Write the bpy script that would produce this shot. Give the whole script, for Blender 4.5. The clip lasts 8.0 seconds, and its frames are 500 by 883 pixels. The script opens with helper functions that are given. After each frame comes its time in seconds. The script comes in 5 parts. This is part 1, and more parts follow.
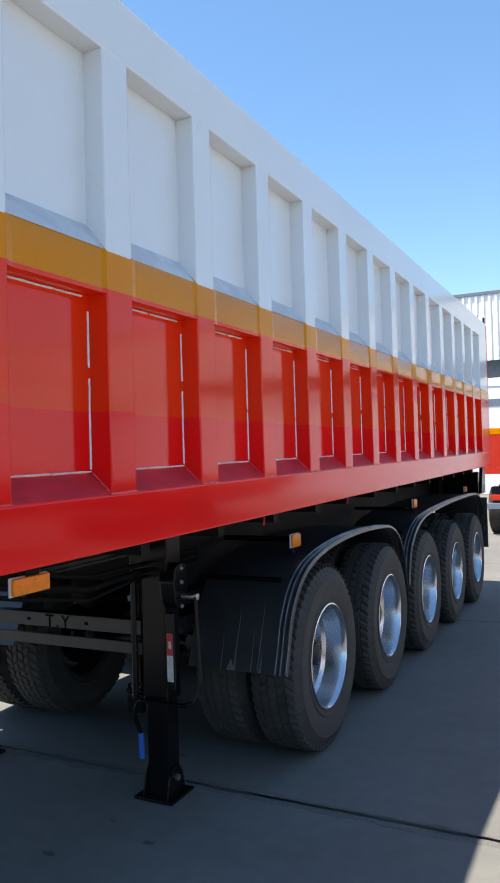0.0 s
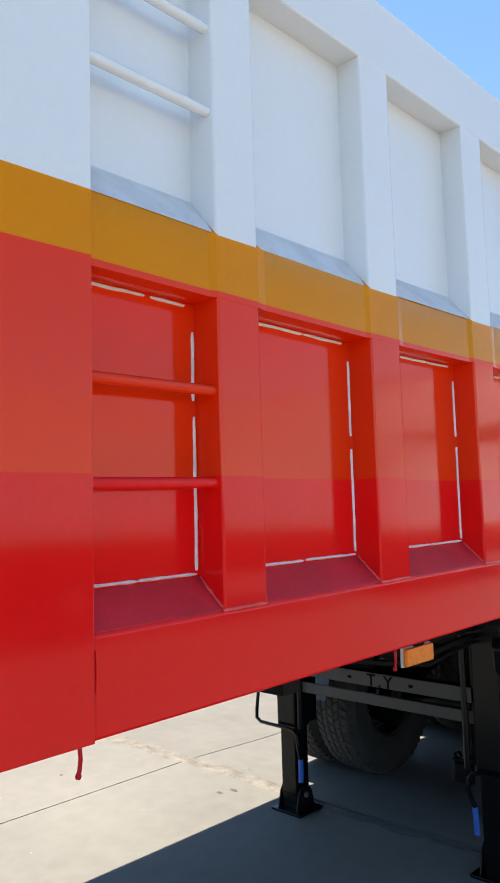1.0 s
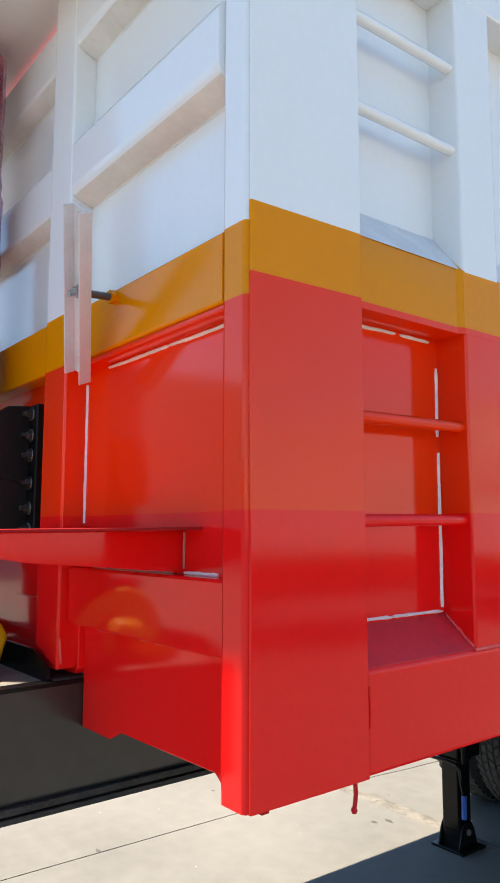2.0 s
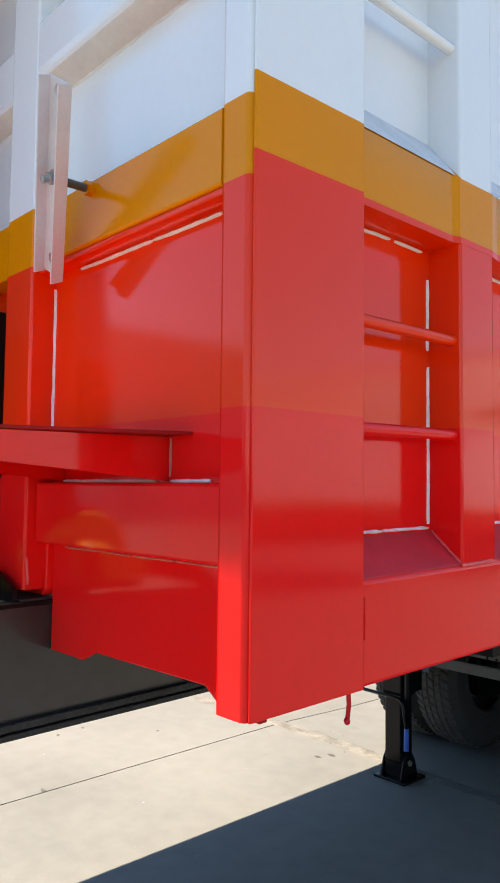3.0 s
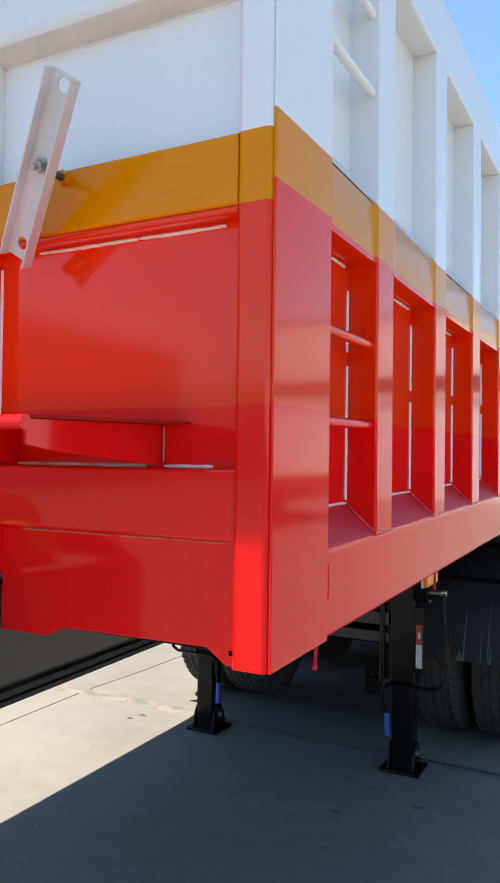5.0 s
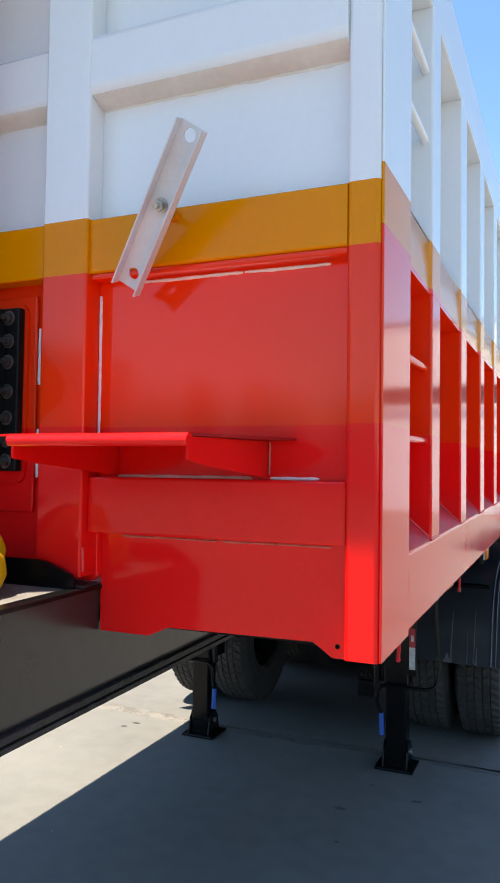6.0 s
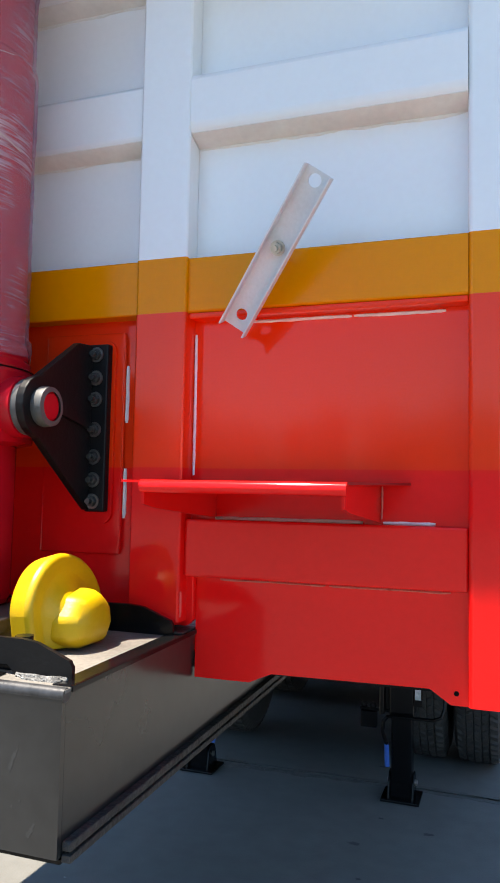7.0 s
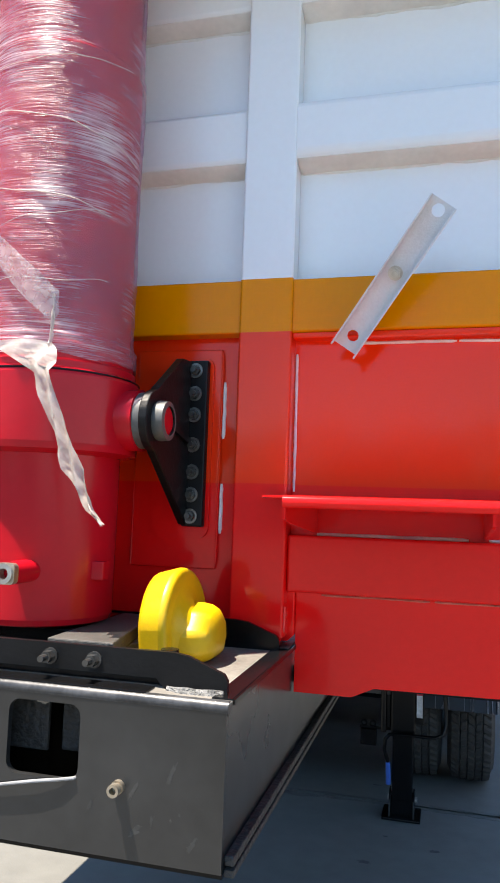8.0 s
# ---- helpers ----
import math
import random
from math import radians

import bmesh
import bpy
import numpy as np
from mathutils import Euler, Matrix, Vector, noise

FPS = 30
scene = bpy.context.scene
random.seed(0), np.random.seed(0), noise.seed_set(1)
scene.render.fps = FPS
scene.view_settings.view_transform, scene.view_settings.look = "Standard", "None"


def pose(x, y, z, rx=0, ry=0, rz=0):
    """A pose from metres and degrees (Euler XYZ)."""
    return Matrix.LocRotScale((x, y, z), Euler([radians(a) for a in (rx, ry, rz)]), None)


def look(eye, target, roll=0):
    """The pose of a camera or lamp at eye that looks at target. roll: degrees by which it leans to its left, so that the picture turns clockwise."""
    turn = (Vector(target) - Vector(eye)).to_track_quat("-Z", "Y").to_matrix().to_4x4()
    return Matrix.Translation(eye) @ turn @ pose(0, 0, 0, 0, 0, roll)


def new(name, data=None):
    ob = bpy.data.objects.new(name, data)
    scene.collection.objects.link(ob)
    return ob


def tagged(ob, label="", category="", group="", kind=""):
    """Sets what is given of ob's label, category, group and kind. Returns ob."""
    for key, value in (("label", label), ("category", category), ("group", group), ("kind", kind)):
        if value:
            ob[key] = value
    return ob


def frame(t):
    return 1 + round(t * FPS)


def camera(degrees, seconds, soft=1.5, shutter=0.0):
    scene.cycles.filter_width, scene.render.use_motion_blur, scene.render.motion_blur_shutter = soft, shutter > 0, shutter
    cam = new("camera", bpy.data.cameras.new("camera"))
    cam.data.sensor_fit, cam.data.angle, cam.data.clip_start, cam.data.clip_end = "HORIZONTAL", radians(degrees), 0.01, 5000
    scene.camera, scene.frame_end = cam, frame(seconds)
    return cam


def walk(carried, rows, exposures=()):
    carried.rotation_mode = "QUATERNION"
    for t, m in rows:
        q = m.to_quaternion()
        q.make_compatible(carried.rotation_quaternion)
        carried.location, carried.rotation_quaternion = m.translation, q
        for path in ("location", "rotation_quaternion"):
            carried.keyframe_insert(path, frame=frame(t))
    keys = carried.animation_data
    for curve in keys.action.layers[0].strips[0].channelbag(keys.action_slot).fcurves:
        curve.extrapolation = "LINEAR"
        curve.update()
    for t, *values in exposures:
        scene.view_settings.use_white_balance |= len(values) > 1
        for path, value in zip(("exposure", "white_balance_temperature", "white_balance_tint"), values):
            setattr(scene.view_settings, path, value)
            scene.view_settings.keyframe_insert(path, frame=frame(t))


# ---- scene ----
cam = camera(37.2, 8.0, soft=1.8)
PATH = [
    (0, (1.52, -0.215, 1.694), (0.642, 1.581, 1.744), -1.6),
    (0.5, (1.379, -0.363, 1.72), (0.286, 1.308, 1.838), -2.1),
    (1, (1.17, -0.51, 1.782), (-0.206, 0.928, 1.974), -1.6),
    (1.2, (1.094, -0.580, 1.796), (-0.357, 0.773, 2.039), -1.2),
    (1.5, (1.055, -0.656, 1.828), (-0.506, 0.569, 2.081), -0.1),
    (1.7, (1.026, -0.732, 1.840), (-0.546, 0.480, 2.086), 0.1),
    (2.8, (0.897, -0.773, 1.74), (-0.624, 0.517, 1.897), 0.6),
    (3, (0.852, -0.78, 1.734), (-0.614, 0.575, 1.858), 0.6),
    (3.5, (0.816, -0.784, 1.71), (-0.523, 0.7, 1.786), 0.6),
    (4, (0.751, -0.854, 1.696), (-0.45, 0.745, 1.742), 1.1),
    (4.2, (0.724, -0.943, 1.708), (-0.413, 0.702, 1.747), 1.2),
    (5.3, (0.536, -1.273, 1.768), (-0.349, 0.52, 1.826), 0.9),
    (5.5, (0.492, -1.327, 1.764), (-0.371, 0.476, 1.837), 1.2),
    (6, (0.361, -1.493, 1.763), (-0.434, 0.341, 1.839), 0.8),
    (6.5, (0.19, -1.585, 1.766), (-0.536, 0.275, 1.879), 0.9),
    (7, (0.009, -1.616, 1.807), (-0.649, 0.268, 1.943), 1.1),
    (7.5, (-0.156, -1.67, 1.795), (-0.713, 0.243, 1.967), 1.6),
    (8, (-0.345, -1.756, 1.792), (-0.864, 0.166, 1.981), 2.0),
]
STOPS = [(0.0, 1.45, 7200, 12), (0.7, 1.67, 7500, 12), (1.2, 1.76, 7850, 12), (3.0, 1.80, 8050, 12), (4.0, 1.83, 8100, 12), (5.5, 1.75, 7800, 12), (8.0, 1.76, 7450, 12)]
walk(cam, [(t, look(eye, target, roll)) for t, eye, target, roll in PATH], STOPS)

# ---------------------------------------------------------------- world, sun
SUN_WAY = Vector((0.28, 0.20, -1.0)).normalized()
world = bpy.data.worlds.new("sky_world")
scene.world = world
world.use_nodes = True
wn = world.node_tree.nodes
wn.clear()
sky = wn.new("ShaderNodeTexSky")
sky.sky_type = "NISHITA"
sky.sun_disc = False
sky.sun_elevation = math.asin(-SUN_WAY.z)
sky.sun_rotation = math.atan2(-SUN_WAY.x, -SUN_WAY.y)
sky.air_density = 1.0
sky.dust_density = 0.1
sky.ozone_density = 4.5
bgn = wn.new("ShaderNodeBackground")
bgn.inputs["Strength"].default_value = 0.10
won = wn.new("ShaderNodeOutputWorld")
deep = wn.new("ShaderNodeHueSaturation")
deep.inputs["Hue"].default_value, deep.inputs["Saturation"].default_value = 0.496, 1.11
world.node_tree.links.new(sky.outputs[0], deep.inputs["Color"])
world.node_tree.links.new(deep.outputs[0], bgn.inputs[0])
world.node_tree.links.new(bgn.outputs[0], won.inputs[0])

sun_data = bpy.data.lights.new("sun", "SUN")
sun_data.energy = 4.1
sun_data.angle = radians(0.53)
sun_data.color = (1.0, 0.985, 0.95)
sun = new("sun", sun_data)
sun.matrix_world = look(Vector((0, 0, 30)) - SUN_WAY * 5, Vector((0, 0, 30)))

# ---------------------------------------------------------------- materials


def mat(name, col, rough=0.5, metal=0.0, coat=0.0, var=0.08, scale=3.0, fine=60.0, bump=0.0, bump_scale=120.0,
        rough_var=0.08, col2=None, per_object=0.0, spec=0.5, wave=0.0, wave_scale=4.0):
    """Painted, metal or mineral surface: two scales of colour change, changing gloss and fine relief."""
    m = bpy.data.materials.new(name)
    m.use_nodes = True
    nt = m.node_tree
    N, L = nt.nodes, nt.links
    bsdf = N["Principled BSDF"]
    tc = N.new("ShaderNodeTexCoord")
    n1, n2 = N.new("ShaderNodeTexNoise"), N.new("ShaderNodeTexNoise")
    n1.inputs["Scale"].default_value, n2.inputs["Scale"].default_value = scale, fine
    n1.inputs["Detail"].default_value, n2.inputs["Detail"].default_value = 5, 4
    for n in (n1, n2):
        L.new(tc.outputs["Object"], n.inputs["Vector"])
    addn = N.new("ShaderNodeMath")
    addn.operation = "MULTIPLY_ADD"
    L.new(n2.outputs["Fac"], addn.inputs[0])
    addn.inputs[1].default_value = 0.45
    L.new(n1.outputs["Fac"], addn.inputs[2])
    ramp = N.new("ShaderNodeMapRange")
    ramp.inputs["From Min"].default_value, ramp.inputs["From Max"].default_value = 0.45, 1.0
    L.new(addn.outputs[0], ramp.inputs["Value"])
    mix = N.new("ShaderNodeMix")
    mix.data_type = "RGBA"
    a = [max(0.0, c * (1 - var)) for c in col]
    b = list(col2) if col2 else [min(1.0, c * (1 + var)) for c in col]
    mix.inputs["A"].default_value, mix.inputs["B"].default_value = (*a, 1), (*b, 1)
    L.new(ramp.outputs["Result"], mix.inputs["Factor"])
    out = mix.outputs["Result"]
    if per_object:
        oi, hsv = N.new("ShaderNodeObjectInfo"), N.new("ShaderNodeHueSaturation")
        mr = N.new("ShaderNodeMapRange")
        mr.inputs["To Min"].default_value, mr.inputs["To Max"].default_value = 1 - per_object, 1 + per_object
        L.new(oi.outputs["Random"], mr.inputs["Value"])
        L.new(mr.outputs["Result"], hsv.inputs["Value"])
        L.new(out, hsv.inputs["Color"])
        out = hsv.outputs["Color"]
    L.new(out, bsdf.inputs["Base Color"])
    rr = N.new("ShaderNodeMapRange")
    rr.inputs["To Min"].default_value, rr.inputs["To Max"].default_value = max(0.02, rough - rough_var), min(1, rough + rough_var)
    L.new(n1.outputs["Fac"], rr.inputs["Value"])
    L.new(rr.outputs["Result"], bsdf.inputs["Roughness"])
    bsdf.inputs["Metallic"].default_value = metal
    bsdf.inputs["Specular IOR Level"].default_value = spec
    if coat:
        bsdf.inputs["Coat Weight"].default_value = coat
        bsdf.inputs["Coat Roughness"].default_value = 0.06
    normal = None
    if bump:
        n3, bm_ = N.new("ShaderNodeTexNoise"), N.new("ShaderNodeBump")
        n3.inputs["Scale"].default_value = bump_scale
        n3.inputs["Detail"].default_value = 3
        L.new(tc.outputs["Object"], n3.inputs["Vector"])
        L.new(n3.outputs["Fac"], bm_.inputs["Height"])
        bm_.inputs["Strength"].default_value = bump
        bm_.inputs["Distance"].default_value = 0.01
        normal = bm_
    if wave:
        n4, bw = N.new("ShaderNodeTexNoise"), N.new("ShaderNodeBump")
        n4.inputs["Scale"].default_value = wave_scale
        n4.inputs["Detail"].default_value = 1
        L.new(tc.outputs["Object"], n4.inputs["Vector"])
        L.new(n4.outputs["Fac"], bw.inputs["Height"])
        bw.inputs["Strength"].default_value = wave
        bw.inputs["Distance"].default_value = 0.02
        if normal:
            L.new(normal.outputs["Normal"], bw.inputs["Normal"])
        normal = bw
    if normal:
        L.new(normal.outputs["Normal"], bsdf.inputs["Normal"])
        if coat:
            L.new(normal.outputs["Normal"], bsdf.inputs["Coat Normal"])
    return m


RED = mat("red_paint", (0.86, 0.010, 0.010), 0.10, coat=0.0, var=0.06, scale=1.5, wave=0.05, wave_scale=2.6, rough_var=0.04, spec=0.29)


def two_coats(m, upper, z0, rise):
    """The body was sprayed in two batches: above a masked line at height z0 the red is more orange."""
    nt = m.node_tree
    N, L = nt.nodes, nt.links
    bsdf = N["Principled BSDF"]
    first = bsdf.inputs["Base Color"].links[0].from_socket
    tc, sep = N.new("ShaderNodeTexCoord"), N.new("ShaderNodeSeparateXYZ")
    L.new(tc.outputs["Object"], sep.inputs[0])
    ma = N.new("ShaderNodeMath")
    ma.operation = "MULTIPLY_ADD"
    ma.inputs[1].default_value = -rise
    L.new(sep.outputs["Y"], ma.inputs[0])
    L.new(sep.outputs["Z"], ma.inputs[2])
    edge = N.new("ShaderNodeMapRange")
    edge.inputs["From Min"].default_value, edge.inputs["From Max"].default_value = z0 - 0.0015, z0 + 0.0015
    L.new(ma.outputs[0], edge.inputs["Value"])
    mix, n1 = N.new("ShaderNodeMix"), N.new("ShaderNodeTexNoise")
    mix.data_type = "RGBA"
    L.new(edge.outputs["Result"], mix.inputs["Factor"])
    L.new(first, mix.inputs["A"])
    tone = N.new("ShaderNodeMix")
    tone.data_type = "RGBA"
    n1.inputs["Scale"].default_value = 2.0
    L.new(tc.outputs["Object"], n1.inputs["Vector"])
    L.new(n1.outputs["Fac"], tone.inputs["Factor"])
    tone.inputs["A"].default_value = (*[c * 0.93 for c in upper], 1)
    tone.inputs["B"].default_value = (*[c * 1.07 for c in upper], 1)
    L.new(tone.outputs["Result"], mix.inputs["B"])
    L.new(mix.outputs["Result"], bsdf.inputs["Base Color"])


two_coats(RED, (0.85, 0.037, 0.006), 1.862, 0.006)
RED_SILL = mat("red_sill_overspray", (0.60, 0.022, 0.032), 0.5, var=0.22, scale=9, fine=90, bump=0.15, bump_scale=300, spec=0.25)
# darker than the body red, so the tray throws less bounce light
RED_TRAY = mat("darkened_tray_red", (0.36, 0.011, 0.012), 0.6, var=0.2, scale=9, fine=120, bump=0.2, bump_scale=300, spec=0.12)
RED_CYL = mat("cylinder_red", (0.47, 0.006, 0.015), 0.22, coat=0.0, var=0.08, scale=3, spec=0.25, wave=0.03)
YEL = mat("yellow_paint", (0.74, 0.240, 0.001), 0.16, coat=0.0, var=0.05, scale=1.5, wave=0.012, spec=0.15, rough_var=0.03)
WHITE = mat("white_paint", (0.78, 0.79, 0.80), 0.12, coat=0.0, var=0.03, scale=1.2, wave=0.02, spec=0.45, rough_var=0.03)
DULLWHITE = mat("overspray_and_shade_white", (0.70, 0.69, 0.665), 0.8, var=0.10, scale=9, fine=60, bump=0.08, bump_scale=260, spec=0.1)
PRIMER = mat("grey_primer", (0.68, 0.69, 0.71), 0.85, var=0.14, scale=12, fine=220, bump=0.5, bump_scale=350, spec=0.1)
SEAM = mat("seam_sealant", (0.83, 0.81, 0.78), 0.55, var=0.12, scale=25, bump=0.4, bump_scale=180)
WELD = mat("painted_weld", (0.62, 0.16, 0.13), 0.3, var=0.2, scale=30, bump=0.4, bump_scale=200)
BLACK = mat("black_paint", (0.0045, 0.0045, 0.005), 0.22, coat=0.0, var=0.25, scale=4, bump=0.05, bump_scale=60, spec=0.2)
BRACE = mat("brace_grey", (0.044, 0.043, 0.041), 0.5, var=0.2, scale=5)
FRAME = mat("frame_grey_black", (0.0090, 0.0095, 0.0102), 0.33, var=0.25, scale=3.2, fine=30, col2=(0.026, 0.026, 0.026), spec=0.5, coat=0.32, wave=0.06, rough_var=0.16)
FRAME.node_tree.nodes["Principled BSDF"].inputs["Coat Roughness"].default_value = 0.16
DUSTY = mat("dusty_top_plate", (0.16, 0.145, 0.125), 0.8, var=0.4, scale=7, fine=90, bump=0.3, bump_scale=150)
BARE = mat("worn_grey_plate", (0.060, 0.056, 0.050), 0.6, var=0.35, scale=9, fine=110, bump=0.25, bump_scale=160)
UNDER = mat("dull_underbody_black", (0.0045, 0.0045, 0.005), 0.6, var=0.3, scale=5, spec=0.12)
PLASTIC = mat("black_plastic", (0.026, 0.027, 0.029), 0.34, var=0.25, scale=6, bump=0.08, bump_scale=90, spec=0.5)
RIDGE = mat("ridge_highlight", (0.24, 0.25, 0.27), 0.45, var=0.5, scale=14, fine=90)
SCUFF = mat("scuffed_plastic", (0.22, 0.22, 0.225), 0.6, var=0.35, scale=12, fine=140)
RUBBER = mat("tyre_rubber", (0.042, 0.037, 0.033), 0.8, var=0.25, scale=8, fine=80, bump=0.2, bump_scale=140)
RIM = mat("silver_rim", (0.52, 0.54, 0.57), 0.22, metal=0.9, var=0.10, scale=5)
STEEL = mat("zinc_steel", (0.45, 0.44, 0.42), 0.35, metal=0.9, var=0.2, scale=40)
BRACKET = mat("primed_bracket", (0.60, 0.62, 0.64), 0.6, var=0.10, scale=14, fine=150, bump=0.15, bump_scale=200)
AMBER = mat("amber_lens", (0.85, 0.21, 0.004), 0.3, var=0.15, scale=30, coat=0.2, spec=0.3)
STICK_R = mat("sticker_red", (0.45, 0.03, 0.04), 0.45, var=0.1)
STICK_W = mat("sticker_white", (0.55, 0.55, 0.55), 0.45, var=0.25, scale=60)
BLUE = mat("blue_tag", (0.012, 0.11, 0.46), 0.5, var=0.1)
LIME = mat("yellow_plastic", (0.62, 0.375, 0.005), 0.42, var=0.08, scale=14, fine=120, bump=0.06)
SPATTER = mat("weld_spatter", (0.10, 0.098, 0.094), 0.5, metal=0.3, var=0.6, scale=60, fine=300, bump=1.0, bump_scale=220, col2=(0.34, 0.335, 0.32))
WELD_FOOT = mat("overpainted_weld", (0.84, 0.060, 0.055), 0.25, var=0.25, scale=40, bump=0.45, bump_scale=170)
PAINT_MARK = mat("black_stencil", (0.003, 0.003, 0.003), 0.7, var=0.1, spec=0.05)
CONC = mat("concrete", (0.133, 0.130, 0.117), 0.85, var=0.20, scale=0.8, fine=9, bump=0.16, bump_scale=90, per_object=0.05)
DIRT = mat("joint_dirt", (0.11, 0.098, 0.080), 0.95, var=0.3, scale=6, fine=60, bump=0.4)
JOINT_SHADE = mat("joint_shade", (0.095, 0.091, 0.082), 0.9, var=0.3, scale=7, fine=60, bump=0.6, bump_scale=50, col2=(0.15, 0.147, 0.132))
PATCH = mat("patched_concrete", (0.115, 0.102, 0.084), 0.92, var=0.3, scale=9, fine=50, bump=0.6, bump_scale=45, col2=(0.20, 0.188, 0.165))
FLECK = mat("paint_fleck", (0.34, 0.335, 0.315), 0.6, var=0.15, scale=30)
STAIN = mat("oil_stain", (0.062, 0.059, 0.054), 0.8, var=0.3, scale=20)
CLAD = mat("white_cladding", (0.84, 0.83, 0.81), 0.5, var=0.05, scale=0.4)
CLAD_DK = mat("dark_window_band", (0.05, 0.06, 0.07), 0.2, var=0.2, scale=0.5)
ROOF = mat("roof_trim_blue_grey", (0.16, 0.20, 0.25), 0.5, var=0.1)
LEAF = mat("tree_foliage", (0.045, 0.075, 0.022), 0.6, var=0.4, scale=0.8, fine=5, spec=0.3)
WALL = mat("yard_wall", (0.50, 0.49, 0.47), 0.8, var=0.12, scale=0.5)
VAN = mat("truck_white", (0.88, 0.88, 0.87), 0.3, coat=0.4, var=0.04)
FARRED = mat("far_red", (0.60, 0.03, 0.01), 0.35, coat=0.3, var=0.08)
LEDGE = mat("dusty_ledge", (0.022, 0.021, 0.020), 0.7, var=0.6, scale=14, fine=90, bump=1.0, bump_scale=70)
DULL = mat("dull_steel", (0.06, 0.062, 0.06), 0.45, metal=0.1, var=0.2, scale=30)
BOSS = mat("bare_steel_boss", (0.10, 0.10, 0.097), 0.5, metal=0.2, var=0.25, scale=20, fine=120)
NUT = mat("dark_zinc", (0.20, 0.19, 0.18), 0.32, metal=0.85, var=0.3, scale=40)
DARKNUT = mat("blackened_nut", (0.075, 0.072, 0.068), 0.35, metal=0.6, var=0.4, scale=40)
BRACKET_BLACK = mat("satin_black_paint", (0.0055, 0.0055, 0.006), 0.45, var=0.3, scale=6, bump=0.08, bump_scale=90, spec=0.22)
WORN = mat("rubbed_edge", (0.018, 0.0185, 0.02), 0.40, metal=0.1, var=0.5, scale=12, fine=120, col2=(0.075, 0.075, 0.078), bump=0.06, bump_scale=120, rough_var=0.14)
DUST_MARK = mat("dust_smear", (0.034, 0.034, 0.033), 0.5, var=0.4, scale=30, fine=150, col2=(0.060, 0.059, 0.057), spec=0.4)
BRONZE = mat("brass_fitting", (0.42, 0.36, 0.28), 0.4, metal=0.8, var=0.2, scale=60)

# stretch film: thin clear layer with fine crinkles that lets the red show through
FILM = bpy.data.materials.new("stretch_film")
FILM.use_nodes = True
fN, fL = FILM.node_tree.nodes, FILM.node_tree.links
fN.clear()
f_out = fN.new("ShaderNodeOutputMaterial")
f_mix = fN.new("ShaderNodeMixShader")
f_tr = fN.new("ShaderNodeBsdfTransparent")
f_tr.inputs["Color"].default_value = (0.86, 0.76, 0.86, 1)
f_gl = fN.new("ShaderNodeBsdfPrincipled")
# crinkle glints are put into the colour: noise mixes pink towards white
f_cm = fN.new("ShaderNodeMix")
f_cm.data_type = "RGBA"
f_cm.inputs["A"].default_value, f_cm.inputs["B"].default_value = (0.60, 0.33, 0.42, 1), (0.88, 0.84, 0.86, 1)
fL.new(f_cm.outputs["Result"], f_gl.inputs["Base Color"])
f_gl.inputs["Roughness"].default_value = 0.30
f_tc = fN.new("ShaderNodeTexCoord")
f_map = fN.new("ShaderNodeMapping")
f_map.inputs["Scale"].default_value = (4, 4, 170)
f_map.inputs["Rotation"].default_value = (0.16, 0.12, 0)
f_n = fN.new("ShaderNodeTexNoise")
f_n.inputs["Scale"].default_value, f_n.inputs["Detail"].default_value = 1.6, 6
f_n.inputs["Distortion"].default_value = 0.7
f_n2 = fN.new("ShaderNodeTexNoise")
f_n2.inputs["Scale"].default_value, f_n2.inputs["Detail"].default_value = 5, 3
f_mul = fN.new("ShaderNodeMath")
f_mul.operation = "MULTIPLY"
f_rng = fN.new("ShaderNodeMapRange")
f_rng.inputs["From Min"].default_value, f_rng.inputs["From Max"].default_value = 0.25, 0.45
f_rng.inputs["To Min"].default_value, f_rng.inputs["To Max"].default_value = 0.25, 0.62
f_b = fN.new("ShaderNodeBump")
f_b.inputs["Strength"].default_value, f_b.inputs["Distance"].default_value = 0.5, 0.01
fL.new(f_tc.outputs["Object"], f_map.inputs["Vector"])
fL.new(f_map.outputs["Vector"], f_n.inputs["Vector"])
fL.new(f_tc.outputs["Object"], f_n2.inputs["Vector"])
f_map2 = fN.new("ShaderNodeMapping")
f_map2.inputs["Scale"].default_value = (5, 5, 120)
f_map2.inputs["Rotation"].default_value = (-0.38, 0.42, 0)
f_n3 = fN.new("ShaderNodeTexNoise")
f_n3.inputs["Scale"].default_value, f_n3.inputs["Detail"].default_value = 1.9, 5
f_n3.inputs["Distortion"].default_value = 1.0
f_max = fN.new("ShaderNodeMath")
f_max.operation = "MAXIMUM"
fL.new(f_tc.outputs["Object"], f_map2.inputs["Vector"])
fL.new(f_map2.outputs["Vector"], f_n3.inputs["Vector"])
fL.new(f_n.outputs["Fac"], f_max.inputs[0])
fL.new(f_n3.outputs["Fac"], f_max.inputs[1])
fL.new(f_max.outputs[0], f_mul.inputs[0])
fL.new(f_n2.outputs["Fac"], f_mul.inputs[1])
fL.new(f_mul.outputs[0], f_rng.inputs["Value"])
fL.new(f_n.outputs["Fac"], f_b.inputs["Height"])
fL.new(f_b.outputs["Normal"], f_gl.inputs["Normal"])
fL.new(f_rng.outputs["Result"], f_mix.inputs["Fac"])
f_vn = fN.new("ShaderNodeTexNoise")
f_vn.inputs["Scale"].default_value, f_vn.inputs["Detail"].default_value = 7.0, 4
f_vr = fN.new("ShaderNodeMapRange")
